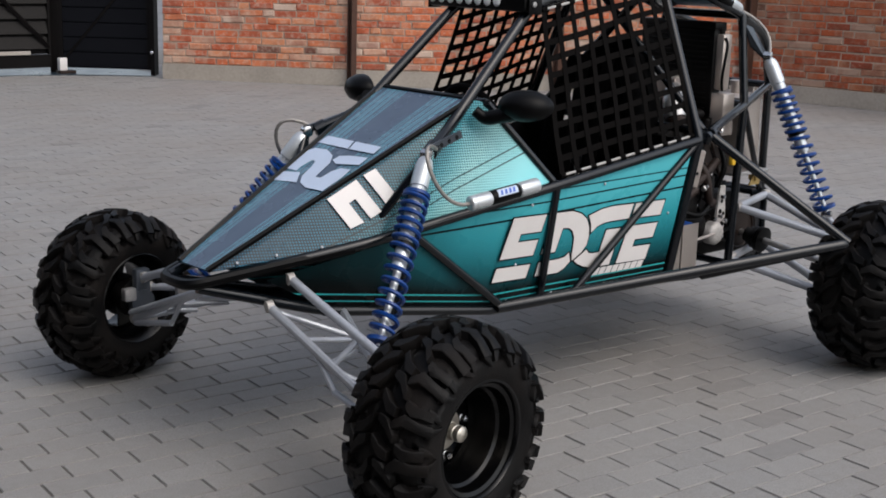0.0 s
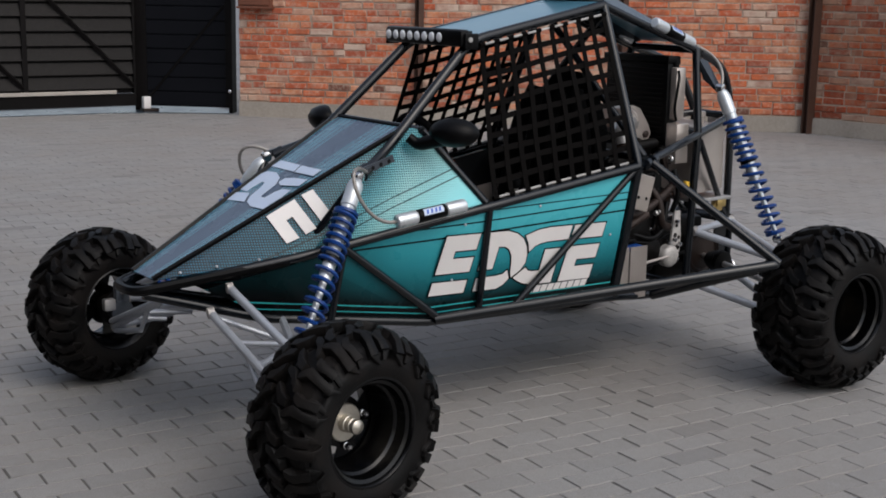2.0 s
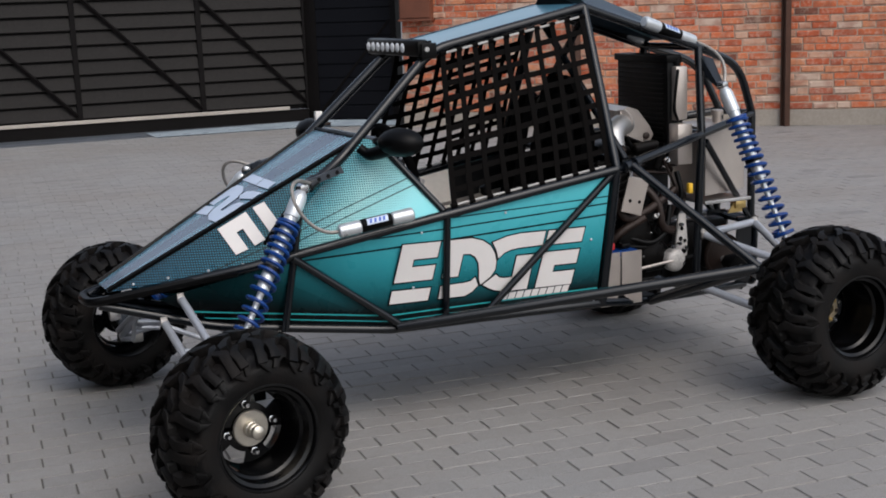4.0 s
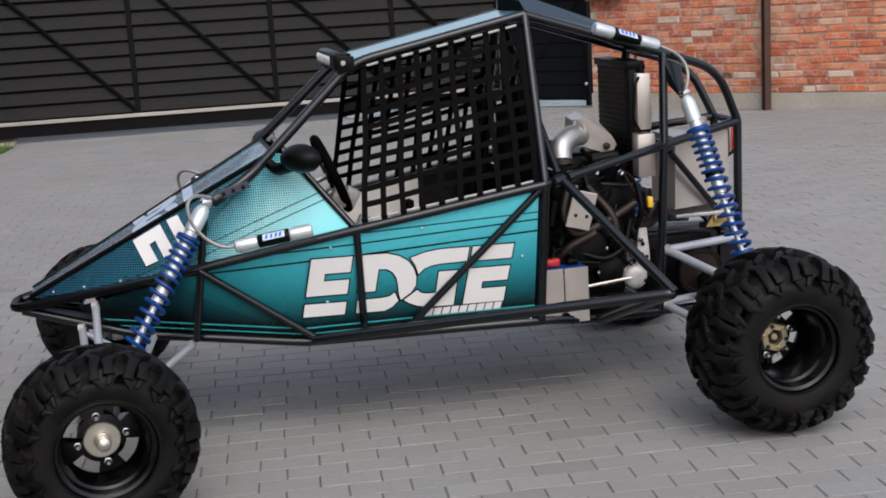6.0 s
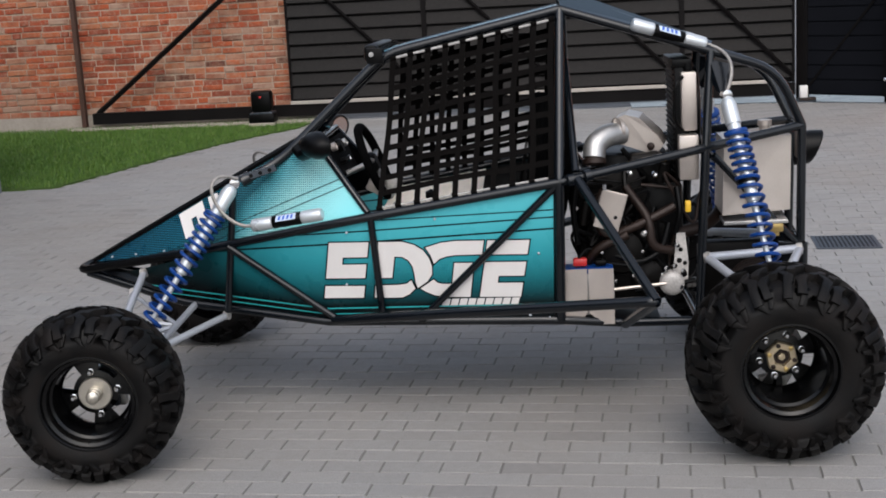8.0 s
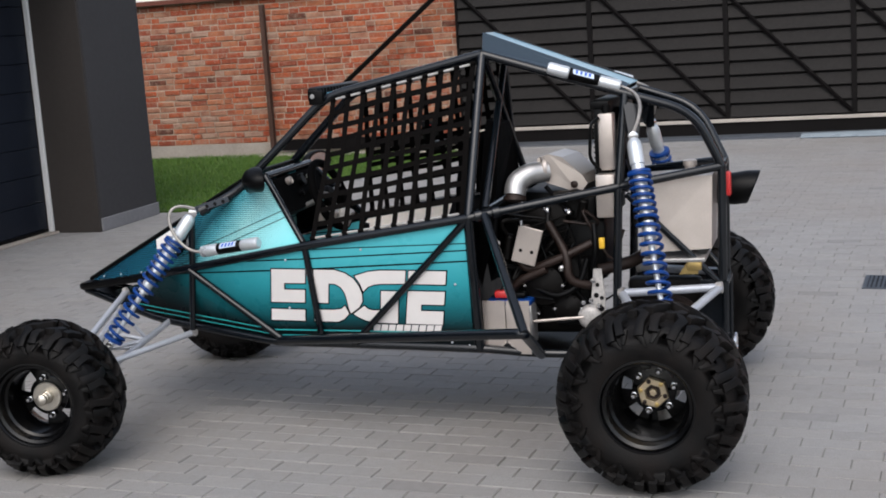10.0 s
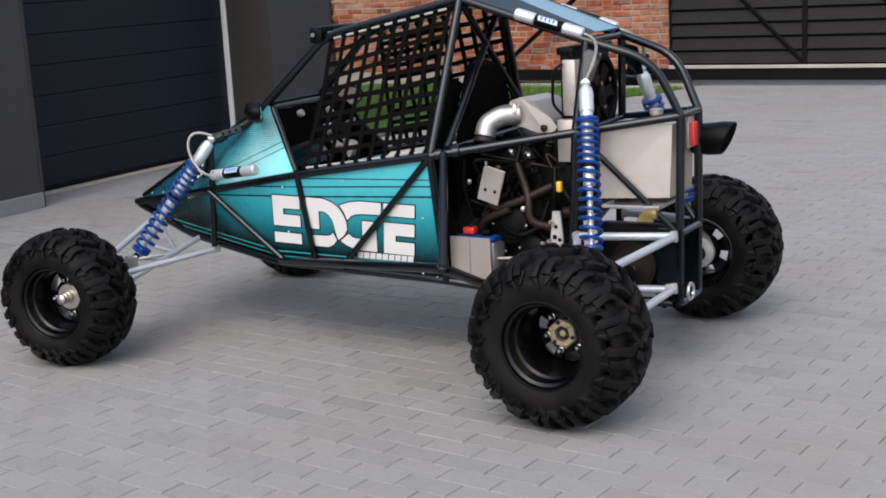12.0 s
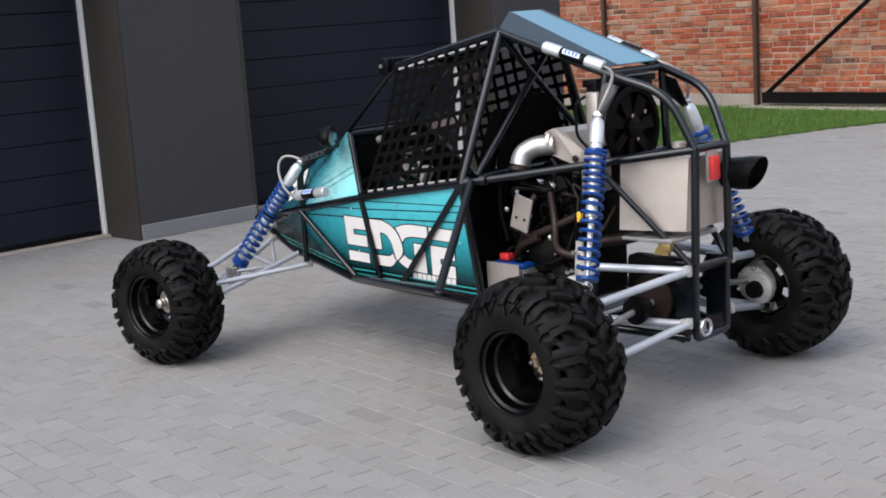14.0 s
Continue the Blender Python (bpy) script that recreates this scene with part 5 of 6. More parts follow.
def reservoir(p, q, side, shock_top, bow):
    """A gas reservoir with polished ends and a blue label, and its braided hose."""
    a, b = flip(p, side), flip(q, side)
    d = (b - a).normalized()
    length = (b - a).length
    r = 0.0225
    ob = part("reservoir", lathe(bmesh.new(), [(length * 0.30, r - 0.002), (length * 0.31, r), (length * 0.69, r), (length * 0.70, r - 0.002)], 18, a, d), M_BLACK, buggy, "black damper reservoir strapped to the tube")
    for s0, s1 in ((0.0, 0.30), (0.70, 1.0)):
        e = 0.004
        part("end_cap", lathe(bmesh.new(), [(length * s0, r * 0.75), (length * s0 + e, r * 0.97), (length * s0 + 0.012, r * 1.03), (length * s1 - 0.010, r * 1.03), (length * s1 - e, r * 0.97), (length * s1, r * 0.75)], 18, a, d), M_DAMPER, ob)
    bm = bmesh.new()
    s = d.cross(V((0, 0, 1))).normalized()
    s = s if s.y * side > 0 else -s
    u = V((0, 0, 1))
    for k in range(6):
        a0, a1 = 0.12 + k * 0.18, 0.12 + (k + 1) * 0.18
        pts = [a + d * length * f + (s * math.cos(t) + u * math.sin(t)) * (r + 0.0008) for f, t in ((0.36, a0), (0.64, a0), (0.64, a1), (0.36, a1))]
        slab(bm, pts, 0.0006)
    part("label", bm, M_PALE, ob, "white label with blue marks")
    for f in (0.41, 0.47, 0.53, 0.585):
        t = 0.62
        pts = [a + d * length * (f + x) + (s * math.cos(t + y) + u * math.sin(t + y)) * (r + 0.0022) for x, y in ((-0.02, -0.3), (0.012, -0.3), (0.022, 0.3), (-0.01, 0.3))]
        part("label_mark", slab(bmesh.new(), pts, 0.0008), M_BLUE, ob, "blue bar")
    end = a if bow[3] else b
    out = -d if bow[3] else d
    c = flip(bow[:3], side)
    t = flip(shock_top, side)
    pts = []
    p0, p1, p2, p3 = end, end + out * (0.13 if bow[3] else 0.07), c, t
    for k in range(17):
        f = k / 16
        pts.append(p0 * (1 - f) ** 3 + p1 * 3 * f * (1 - f) ** 2 + p2 * 3 * f**2 * (1 - f) + p3 * f**3)
    part("hose", tube(bmesh.new(), pts, 0.0062, 8, 0), M_HOSE, ob, "braided steel hose")


def silver_rod(p, q, side, r=0.0125, name="suspension_arm", label="silver painted steel arm"):
    a, b = flip(p, side), flip(q, side)
    ob = part(name, rod(a, b, r, 12), M_SILVER, buggy, label)
    for e in (a, b):
        part("rod_end", lathe(bmesh.new(), [(-0.012, r * 0.8), (-0.01, r * 1.35), (0.01, r * 1.35), (0.012, r * 0.8)], 12, e, V((1, 0.2 * side, 0.1))), M_CAST, ob)
    return ob


def build_running_gear():
    for side in (-1, 1):
        front_at, turn = ((-0.011, -0.808, 0.285), 8.5) if side < 0 else ((-0.054, 0.872, 0.285), 13.0)
        rear_at = (2.236, -0.724, 0.311) if side < 0 else (2.250, 0.775, 0.311)
        wheel(front_at, side, turn, 0.293, 0.255, 0.157, 16, "front", "front wheel with zinc hub, turned a little to the left", -0.016)
        wheel(rear_at, side, 0.5, 0.315, 0.31, 0.154, 16, "rear", "rear wheel with gold hexagon hub", -0.058)
        coil_over(SHOCK, (0.055, -0.445, 0.395), side, "front coil-over shock absorber", 14, 0.036)
        coil_over((2.131, -0.212, 1.110), (2.245, -0.455, 0.535), side, "rear coil-over shock absorber", 15, 0.037)
        reservoir((0.455, -0.365, 0.748), (0.715, -0.392, 0.785), side, (0.395, -0.278, 0.905), (0.24, -0.36, 0.985, True))
        reservoir((1.815, -0.135, 1.375), (2.075, -0.095, 1.290), side, (2.125, -0.215, 1.115), (2.185, -0.20, 1.235, False))
        # front suspension
        silver_rod((-0.03, -0.145, 0.545), (-0.005, -0.655, 0.372), side, 0.0135)
        silver_rod((0.285, -0.186, 0.380), (0.03, -0.675, 0.330), side, 0.0125, "steering_rod", "silver radius rod")
        arm = silver_rod((-0.085, -0.12, 0.465), (-0.035, -0.665, 0.232), side, 0.0135)
        for p, q, r in (((-0.085, -0.12, 0.465), (-0.05, -0.665, 0.255), 0.011), ((0.16, -0.14, 0.42), (0.0, -0.665, 0.235), 0.0125), ((-0.06, -0.26, 0.395), (0.11, -0.26, 0.365), 0.009),
                        ((-0.05, -0.36, 0.35), (0.09, -0.30, 0.345), 0.008), ((-0.07, -0.30, 0.40), (-0.06, -0.40, 0.28), 0.008), ((-0.06, -0.40, 0.28), (-0.04, -0.65, 0.22), 0.010), ((-0.045, -0.45, 0.31), (0.05, -0.42, 0.30), 0.008)):
            part("strut", rod(flip(p, side), flip(q, side), r, 8), M_SILVER, arm)
        zig = [V((-0.085, -0.13, 0.455)).lerp(V((-0.04, -0.64, 0.235)), k / 4) if k % 2 == 0 else V((0.16, -0.15, 0.415)).lerp(V((0.005, -0.64, 0.235)), k / 4) for k in range(5)]
        for p, q in zip(zig, zig[1:]):
            part("strut", rod(flip(p, side), flip(q, side), 0.0085, 8), M_SILVER, arm)
        part("bracket", cuboid(bmesh.new(), flip((0.035, -0.47, 0.36), side) - V((0.03, 0.012, 0.03)), flip((0.035, -0.47, 0.36), side) + V((0.03, 0.012, 0.03)), 0.004), M_ALU_DULL, arm)
        up = bmesh.new()
        lathe(up, [(-0.05, 0.03), (-0.045, 0.042), (0.04, 0.042), (0.06, 0.03)], 16, flip((-0.005, -0.70, 0.288), side), V((0, side, 0)))
        cuboid(up, flip((-0.003, -0.675, 0.30), side) - V((0.028, 0.018, 0.10)), flip((-0.003, -0.675, 0.30), side) + V((0.028, 0.018, 0.10)), 0.01)
        part("upright", up, M_BRACKET, buggy, "dark cast front upright")
        for k, (dx, dz) in enumerate(((0.06, 0.05), (-0.06, 0.03), (0.02, -0.07))):
            part("caliper", cuboid(bmesh.new(), flip((dx, -0.66, 0.29 + dz), side) - V((0.022, 0.016, 0.022)), flip((dx, -0.66, 0.29 + dz), side) + V((0.022, 0.016, 0.022)), 0.006), M_ALU_DULL if k else M_BLACK, buggy, "small caliper block")
        # rear suspension
        for p, q in (((2.405, -0.065, 0.53), (2.225, -0.555, 0.445)), ((2.06, -0.175, 0.535), (2.225, -0.555, 0.445)), ((2.06, -0.175, 0.535), (2.405, -0.065, 0.532)), ((2.40, -0.06, 0.33), (2.245, -0.575, 0.215)), ((2.05, -0.165, 0.325), (2.245, -0.575, 0.215)), ((2.07, -0.16, 0.33), (2.38, -0.06, 0.325))):
            silver_rod(p, q, side, 0.0155)
        silver_rod((2.245, -0.45, 0.53), (2.235, -0.57, 0.44), side, 0.011)
        part("drive_shaft", rod(flip((2.24, -0.03, 0.40), side), flip((2.235, -0.62, 0.325), side), 0.0125, 12), M_ALU_DULL, buggy, "grey drive shaft")
        bm = lathe(bmesh.new(), [(0, 0.02), (0.004, 0.03), (0.016, 0.026), (0.022, 0.038), (0.034, 0.033), (0.042, 0.046), (0.056, 0.042), (0.065, 0.052), (0.085, 0.052), (0.09, 0.03)], 20, flip((2.239, -0.10, 0.391), side), V((0, side, -0.13)))
        part("shaft_boot", bm, M_BLACK, buggy, "black rubber shaft boot")
        bm = lathe(bmesh.new(), [(-0.07, 0.035), (-0.05, 0.075), (-0.02, 0.085), (0.03, 0.085), (0.05, 0.06), (0.08, 0.05)], 22, flip((2.235, -0.565, 0.32), side), V((0, side, 0)))
        for pts in (((2.160, 0.30), (2.310, 0.30), (2.262, 0.41), (2.238, 0.475), (2.212, 0.475), (2.205, 0.41)), ((2.165, 0.34), (2.305, 0.34), (2.285, 0.215), (2.268, 0.185), (2.222, 0.185), (2.205, 0.215))):
            slab(bm, [flip((x, -0.550, z), side) for x, z in pts], 0.045, V((0, -side, 0)))
        carrier = part("hub_carrier", bm, M_CAST, buggy, "rough cast aluminium rear hub carrier")
        for k in range(6):
            an = k * math.tau / 6 + 0.4
            p = flip((2.235 + math.cos(an) * 0.068, -0.515, 0.32 + math.sin(an) * 0.068), side)
            part("carrier_bolt", lathe(bmesh.new(), [(0, 0.010), (0.010, 0.010), (0.011, 0.006), (0.016, 0.006), (0.0165, 0)], 6, p, V((0, -side, 0))), M_CHROME, carrier)
        part("dust_cover", lathe(bmesh.new(), [(0, 0.046), (0.012, 0.044), (0.03, 0.030), (0.034, 0.014)], 20, flip((2.235, -0.505, 0.32), side), V((0, -side, 0))), M_CAST, carrier)
        for dz in (-0.135, 0.135):
            part("lug", cuboid(bmesh.new(), flip((2.225, -0.575, 0.33 + dz), side) - V((0.045, 0.02, 0.02)), flip((2.225, -0.575, 0.33 + dz), side) + V((0.045, 0.02, 0.02)), 0.008), M_CAST, carrier)


def build_engine_bay():
    def box(name, lo, hi, mat, label="", bevel=0.006, turn=None, parent=None):
        return part(name, cuboid(bmesh.new(), lo, hi, bevel, turn), mat, parent or buggy, label)

    # fuel tank
    bm = slab(bmesh.new(), [(2.125, -0.105, 0.672), (2.378, -0.030, 0.672), (2.386, -0.012, 0.945), (2.135, -0.095, 0.945)], 0.24, V((0, -1, 0)))
    tank = part("fuel_tank", bm, M_ALU, buggy, "bare aluminium fuel tank", False)
    part("filler_cap", lathe(bmesh.new(), [(0, 0.020), (0.03, 0.020), (0.031, 0.026), (0.05, 0.026), (0.052, 0.02), (0.053, 0)], 16, (2.30, 0.05, 0.945), (0, 0, 1)), M_ALU, tank, "round aluminium filler cap")
    part("tank_shelf", cuboid(bmesh.new(), (2.13, -0.10, 0.634), (2.36, 0.20, 0.648), 0.003), M_ALU_DULL, buggy, "aluminium tank shelf", False)
    # radiator with fan
    rad = box("radiator", (1.965, -0.075, 0.80), (2.015, 0.28, 1.225), M_BLACK, "black radiator core", 0.004)
    for k in range(20):
        z = 0.83 + k * 0.0195
        part("fin", cuboid(bmesh.new(), (1.958, -0.055, z), (1.967, 0.26, z + 0.006)), M_ENGINE, rad, "", False)
    box("rail", (1.955, -0.085, 1.212), (2.025, 0.29, 1.240), M_BLACK, "", 0.004, None, rad)
    fan = bmesh.new()
    lathe(fan, [(0, 0.165), (0.035, 0.165), (0.04, 0.15), (0.04, 0.14), (0.008, 0.135)], 36, (2.02, 0.10, 1.04), (1, 0, 0))
    part("fan_shroud", fan, M_BLACK, rad, "round black fan shroud")
    for k in range(7):
        a = k * math.tau / 7
        c = V((2.045, 0.10, 1.04))
        e1, e2 = V((0, math.cos(a), math.sin(a))), V((0, -math.sin(a), math.cos(a)))
        part("fan_blade", slab(bmesh.new(), [c + e1 * 0.03 - e2 * 0.015, c + e1 * 0.13 - e2 * 0.01 + V((0.008, 0, 0)), c + e1 * 0.13 + e2 * 0.045, c + e1 * 0.03 + e2 * 0.02], 0.003), M_BLACK, rad, "", False)
    part("fan_hub", lathe(bmesh.new(), [(0, 0.04), (0.025, 0.04), (0.03, 0.03), (0.03, 0.012), (0.034, 0.01), (0.034, 0)], 20, (2.035, 0.10, 1.04), (1, 0, 0)), M_BLACK, rad)
    for k, (dy, dz) in enumerate(((-0.03, 0.05), (0.05, 0.06), (0.0, -0.045))):
        part("fan_bolt", lathe(bmesh.new(), [(0, 0.008), (0.008, 0.008), (0.009, 0)], 8, (2.065, 0.10 + dy, 1.04 + dz), (1, 0, 0)), M_CHROME, rad)
    # header and coolant tanks beside it
    t1 = box("coolant_tank", (1.985, -0.105, 0.985), (2.04, -0.035, 1.195), M_ALU, "tall bare aluminium coolant tank")
    part("cap", lathe(bmesh.new(), [(0, 0.016), (0.012, 0.016), (0.013, 0.02), (0.03, 0.02), (0.031, 0)], 14, (2.012, -0.07, 1.195), (0, 0, 1)), M_BLACK, t1)
    box("header_tank", (1.972, -0.135, 0.812), (2.042, -0.035, 0.972), M_ALU, "bare aluminium header tank", 0.005)
    part("hose", tube(bmesh.new(), [(1.99, -0.11, 1.18), (1.965, -0.14, 1.16), (1.955, -0.13, 1.03), (1.99, -0.11, 0.985)], 0.006, 8, 0.03), M_BLACK, buggy, "thin black hose")
    # intake elbow and airbox
    bm = tube(bmesh.new(), [(1.668, -0.150, 0.908), (1.672, -0.135, 0.952), (1.715, -0.100, 0.982), (1.775, -0.06, 0.984)], 0.041, 20, 0.04)
    elbow = part("intake_elbow", bm, M_ALU_DULL, buggy, "dull aluminium intake elbow")
    part("mouth", lathe(bmesh.new(), [(0, 0.038), (0.002, 0.0435), (0.018, 0.0435), (0.02, 0.040), (0.012, 0.036), (-0.01, 0.034), (-0.01, 0)], 20, (1.668, -0.152, 0.905), (0, -0.25, -1)), M_RUST, elbow)
    part("clamp", lathe(bmesh.new(), [(0, 0.043), (0.002, 0.0465), (0.014, 0.0465), (0.016, 0.043)], 20, (1.752, -0.070, 0.995), (1, 0.5, 0.0)), M_ALU, elbow)
    air = slab(bmesh.new(), [(1.735, -0.075, 0.955), (1.895, -0.045, 0.895), (1.925, -0.035, 0.930), (1.905, -0.04, 0.965), (1.835, -0.06, 1.035), (1.785, -0.07, 1.05), (1.745, -0.075, 1.035)], 0.19, V((-0.15, -1, 0)))
    ab = part("airbox", air, M_ALU, buggy, "folded aluminium airbox", False)
    part("plug", lathe(bmesh.new(), [(0, 0.014), (0.006, 0.014), (0.008, 0.009), (0.009, 0)], 14, (1.878, -0.052, 0.930), (-0.15, -1, 0)), M_RUST, ab)
    # engine
    eng = part("engine", cuboid(bmesh.new(), (1.60, -0.10, 0.36), (1.93, 0.20, 0.66), 0.03), M_ENGINE, buggy, "dark cast motorcycle engine")
    bm = cuboid(bmesh.new(), (1.66, -0.07, 0.64), (1.86, 0.20, 0.85), 0.02, Matrix.Rotation(radians(-18), 4, "Y"))
    part("cylinder_head", bm, M_ENGINE, eng)
    for z in range(5):
        part("fin", cuboid(bmesh.new(), (1.655, -0.085, 0.665 + z * 0.03), (1.86, 0.20, 0.672 + z * 0.03), 0.002, Matrix.Rotation(radians(-18), 4, "Y")), M_ENGINE, eng, "", False)
    for at, r, d in (((1.76, -0.11, 0.56), 0.085, 0.05), ((1.85, -0.11, 0.47), 0.06, 0.045), ((1.69, -0.11, 0.45), 0.05, 0.035)):
        part("engine_cover", lathe(bmesh.new(), [(0, r), (d * 0.5, r), (d * 0.8, r * 0.9), (d, r * 0.6), (d + 0.004, 0)], 24, at, (0, -1, 0)), M_ENGINE, eng, "dark round engine cover")
        for k in range(6):
            a = k * math.tau / 6
            part("bolt", lathe(bmesh.new(), [(0, 0.006), (0.006, 0.006), (0.007, 0)], 6, (at[0] + math.cos(a) * r * 0.86, at[1] - d * 0.75, at[2] + math.sin(a) * r * 0.86), (0, -1, 0)), M_CHROME if k % 3 == 0 else M_ENGINE, eng)
    for pts in ([(1.70, -0.10, 0.78), (1.66, -0.16, 0.70), (1.70, -0.17, 0.62), (1.82, -0.17, 0.66), (1.95, -0.14, 0.72)], [(1.78, -0.10, 0.79), (1.86, -0.17, 0.68), (1.86, -0.18, 0.58), (1.97, -0.13, 0.55)],
                [(1.62, -0.13, 0.50), (1.66, -0.18, 0.58), (1.78, -0.18, 0.63)]):
        part("exhaust_pipe", tube(bmesh.new(), pts, 0.0165, 12, 0.06), M_RUST, buggy, "heat-browned exhaust pipe")
    part("exhaust_pipe", tube(bmesh.new(), [(1.95, -0.06, 0.60), (2.10, 0.02, 0.62), (2.20, 0.18, 0.72), (2.25, 0.235, 0.82), (2.32, 0.235, 0.87)], 0.024, 14, 0.08), M_RUST, buggy, "heat-browned exhaust pipe")
    can = bmesh.new()
    lathe(can, [(0.0, 0.034), (0.02, 0.052), (0.16, 0.061), (0.20, 0.066), (0.245, 0.064), (0.25, 0.060), (0.21, 0.056), (0.18, 0.038), (0.18, 0)], 24, (2.27, 0.232, 0.858), (1, 0.02, 0.02))
    for v in can.verts:
        if v.co.x > 2.41:
            v.co.x += (v.co.z - 0.862) * 0.45
    part("exhaust_can", can, M_BLACK, buggy, "black slash-cut exhaust silencer")
    # black boxes added to fill the dark bay under the airbox, then canisters and hoses
    for lo, hi, tilt in (((1.66, -0.03, 0.70), (1.95, 0.26, 0.90), 4), ((1.83, -0.06, 0.56), (1.99, 0.24, 0.80), 0), ((1.58, -0.02, 0.52), (1.72, 0.26, 0.82), -8)):
        part("engine_shroud", cuboid(bmesh.new(), lo, hi, 0.025, Matrix.Rotation(radians(tilt), 4, "Y")), M_BLACK, eng, "black box added to fill the engine bay")
    for at, ax, r, l in (((1.80, -0.08, 0.885), (1, 0, 0.1), 0.022, 0.11), ((1.90, -0.09, 0.80), (0.3, -0.2, 1), 0.018, 0.09), ((1.62, -0.14, 0.66), (0.2, 0, 1), 0.017, 0.10), ((1.60, -0.12, 0.84), (1, 0, 0.3), 0.014, 0.08)):
        part("canister", lathe(bmesh.new(), [(0, r * 0.7), (0.006, r), (l - 0.012, r), (l - 0.008, r * 0.8), (l, r * 0.8), (l + 0.001, 0)], 16, at, ax), M_ENGINE, eng)
    for pts in ([(1.60, -0.17, 0.60), (1.585, -0.19, 0.72), (1.60, -0.20, 0.83)], [(1.95, -0.15, 0.62), (1.97, -0.17, 0.70), (1.96, -0.14, 0.79)], [(1.73, -0.15, 0.55), (1.82, -0.18, 0.52), (1.90, -0.16, 0.56), (1.93, -0.14, 0.66)]):
        part("hose", tube(bmesh.new(), pts, 0.011, 10, 0.04), M_BLACK, eng, "black rubber hose")
    # battery behind two pale plates
    bat = box("battery", (1.55, -0.225, 0.345), (1.725, -0.13, 0.498), M_ALU_DULL, "grey battery with a blue lid", 0.006)
    part("lid", cuboid(bmesh.new(), (1.552, -0.224, 0.4985), (1.723, -0.132, 0.520), 0.005), M_SPRING, bat, "dark blue battery lid")
    for x0, x1, m0, m1 in ((1.541, 1.628, 1.598, 1.612), (1.722, 1.633, 1.664, 1.650)):
        outline = [(x0, -0.245, 0.318), (m0, -0.245, 0.318), (m0, -0.245, 0.340), (m1, -0.245, 0.346), (x1, -0.245, 0.362), (x1, -0.245, 0.522), (x0, -0.245, 0.522)]
        plate = part("battery_plate", slab(bmesh.new(), outline, 0.004), M_ALU, buggy, "pale aluminium battery plate", False)
        for fx in (0.12, 0.6):
            part("screw", lathe(bmesh.new(), [(0, 0.005), (0.003, 0.004), (0.0035, 0)], 8, (x0 + (x1 - x0) * fx, -0.2455, 0.327), (0, -1, 0)), M_ENGINE, plate)
    part("terminal", cuboid(bmesh.new(), (1.58, -0.21, 0.524), (1.63, -0.17, 0.552), 0.006), M_RED, bat, "red terminal cap")
    part("terminal", cuboid(bmesh.new(), (1.66, -0.21, 0.524), (1.70, -0.17, 0.545), 0.006), M_BLACK, bat)
    part("cable", tube(bmesh.new(), [(1.60, -0.19, 0.55), (1.63, -0.17, 0.585), (1.68, -0.18, 0.57), (1.70, -0.15, 0.62)], 0.005, 8, 0.03), M_BLACK, bat)
    # folded plate with two holes, water pump, strut plate
    turn = Matrix.Rotation(radians(16), 4, "Y")
    pl = part("bracket_plate", cuboid(bmesh.new(), (1.672, -0.215, 0.655), (1.765, -0.205, 0.795), 0.003, turn), M_ALU, buggy, "pale aluminium bracket plate with two holes", False)
    for dx in (-0.018, 0.024):
        part("hole", lathe(bmesh.new(), [(0, 0.007), (0.001, 0.007), (0.0012, 0)], 10, (1.712 + dx, -0.2155, 0.705 - dx * 0.2), (0, -1, 0)), M_BLACK, pl)
    part("bolt", lathe(bmesh.new(), [(0, 0.009), (0.02, 0.009), (0.021, 0)], 8, (1.70, -0.21, 0.80), (0, 0, 1)), M_CHROME, pl)
    pump = part("water_pump", lathe(bmesh.new(), [(0, 0.045), (0.03, 0.045), (0.04, 0.038), (0.046, 0.02), (0.047, 0)], 22, (1.935, -0.14, 0.442), (0, -1, 0)), M_CAST, buggy, "bright cast water pump cover")
    strut = part("strut_plate", slab(bmesh.new(), [(1.935, -0.165, 0.44), (1.992, -0.165, 0.44), (1.995, -0.165, 0.52), (1.985, -0.165, 0.625), (1.955, -0.165, 0.625), (1.945, -0.165, 0.53)], 0.010), M_CAST, buggy, "cast aluminium strut plate", False)
    for x, z, rr in ((1.968, 0.565, 0.008), (1.962, 0.525, 0.010), (1.982, 0.515, 0.008), (1.978, 0.475, 0.012)):
        part("hole", lathe(bmesh.new(), [(0, rr), (0.001, rr), (0.0012, 0)], 12, (x, -0.1655, z), (0, -1, 0)), M_BLACK, strut)
    for p in ((1.945, -0.175, 0.51), (1.975, -0.175, 0.49), (1.955, -0.175, 0.585), (1.965, -0.17, 0.43), (1.915, -0.17, 0.50)):
        part("pump_bolt", lathe(bmesh.new(), [(0, 0.009), (0.012, 0.009), (0.013, 0)], 8, p, (0, -1, 0)), M_CHROME, pump)
    part("shift_rod", rod((1.66, -0.19, 0.425), (1.92, -0.18, 0.445), 0.006, 8), M_ALU, buggy, "thin bright shift rod")
    part("connector", cuboid(bmesh.new(), (1.985, -0.19, 0.705), (2.005, -0.17, 0.745), 0.004), M_YELLOW, buggy, "yellow wiring connector")
    # wiring and hoses
    r = random.Random(12)
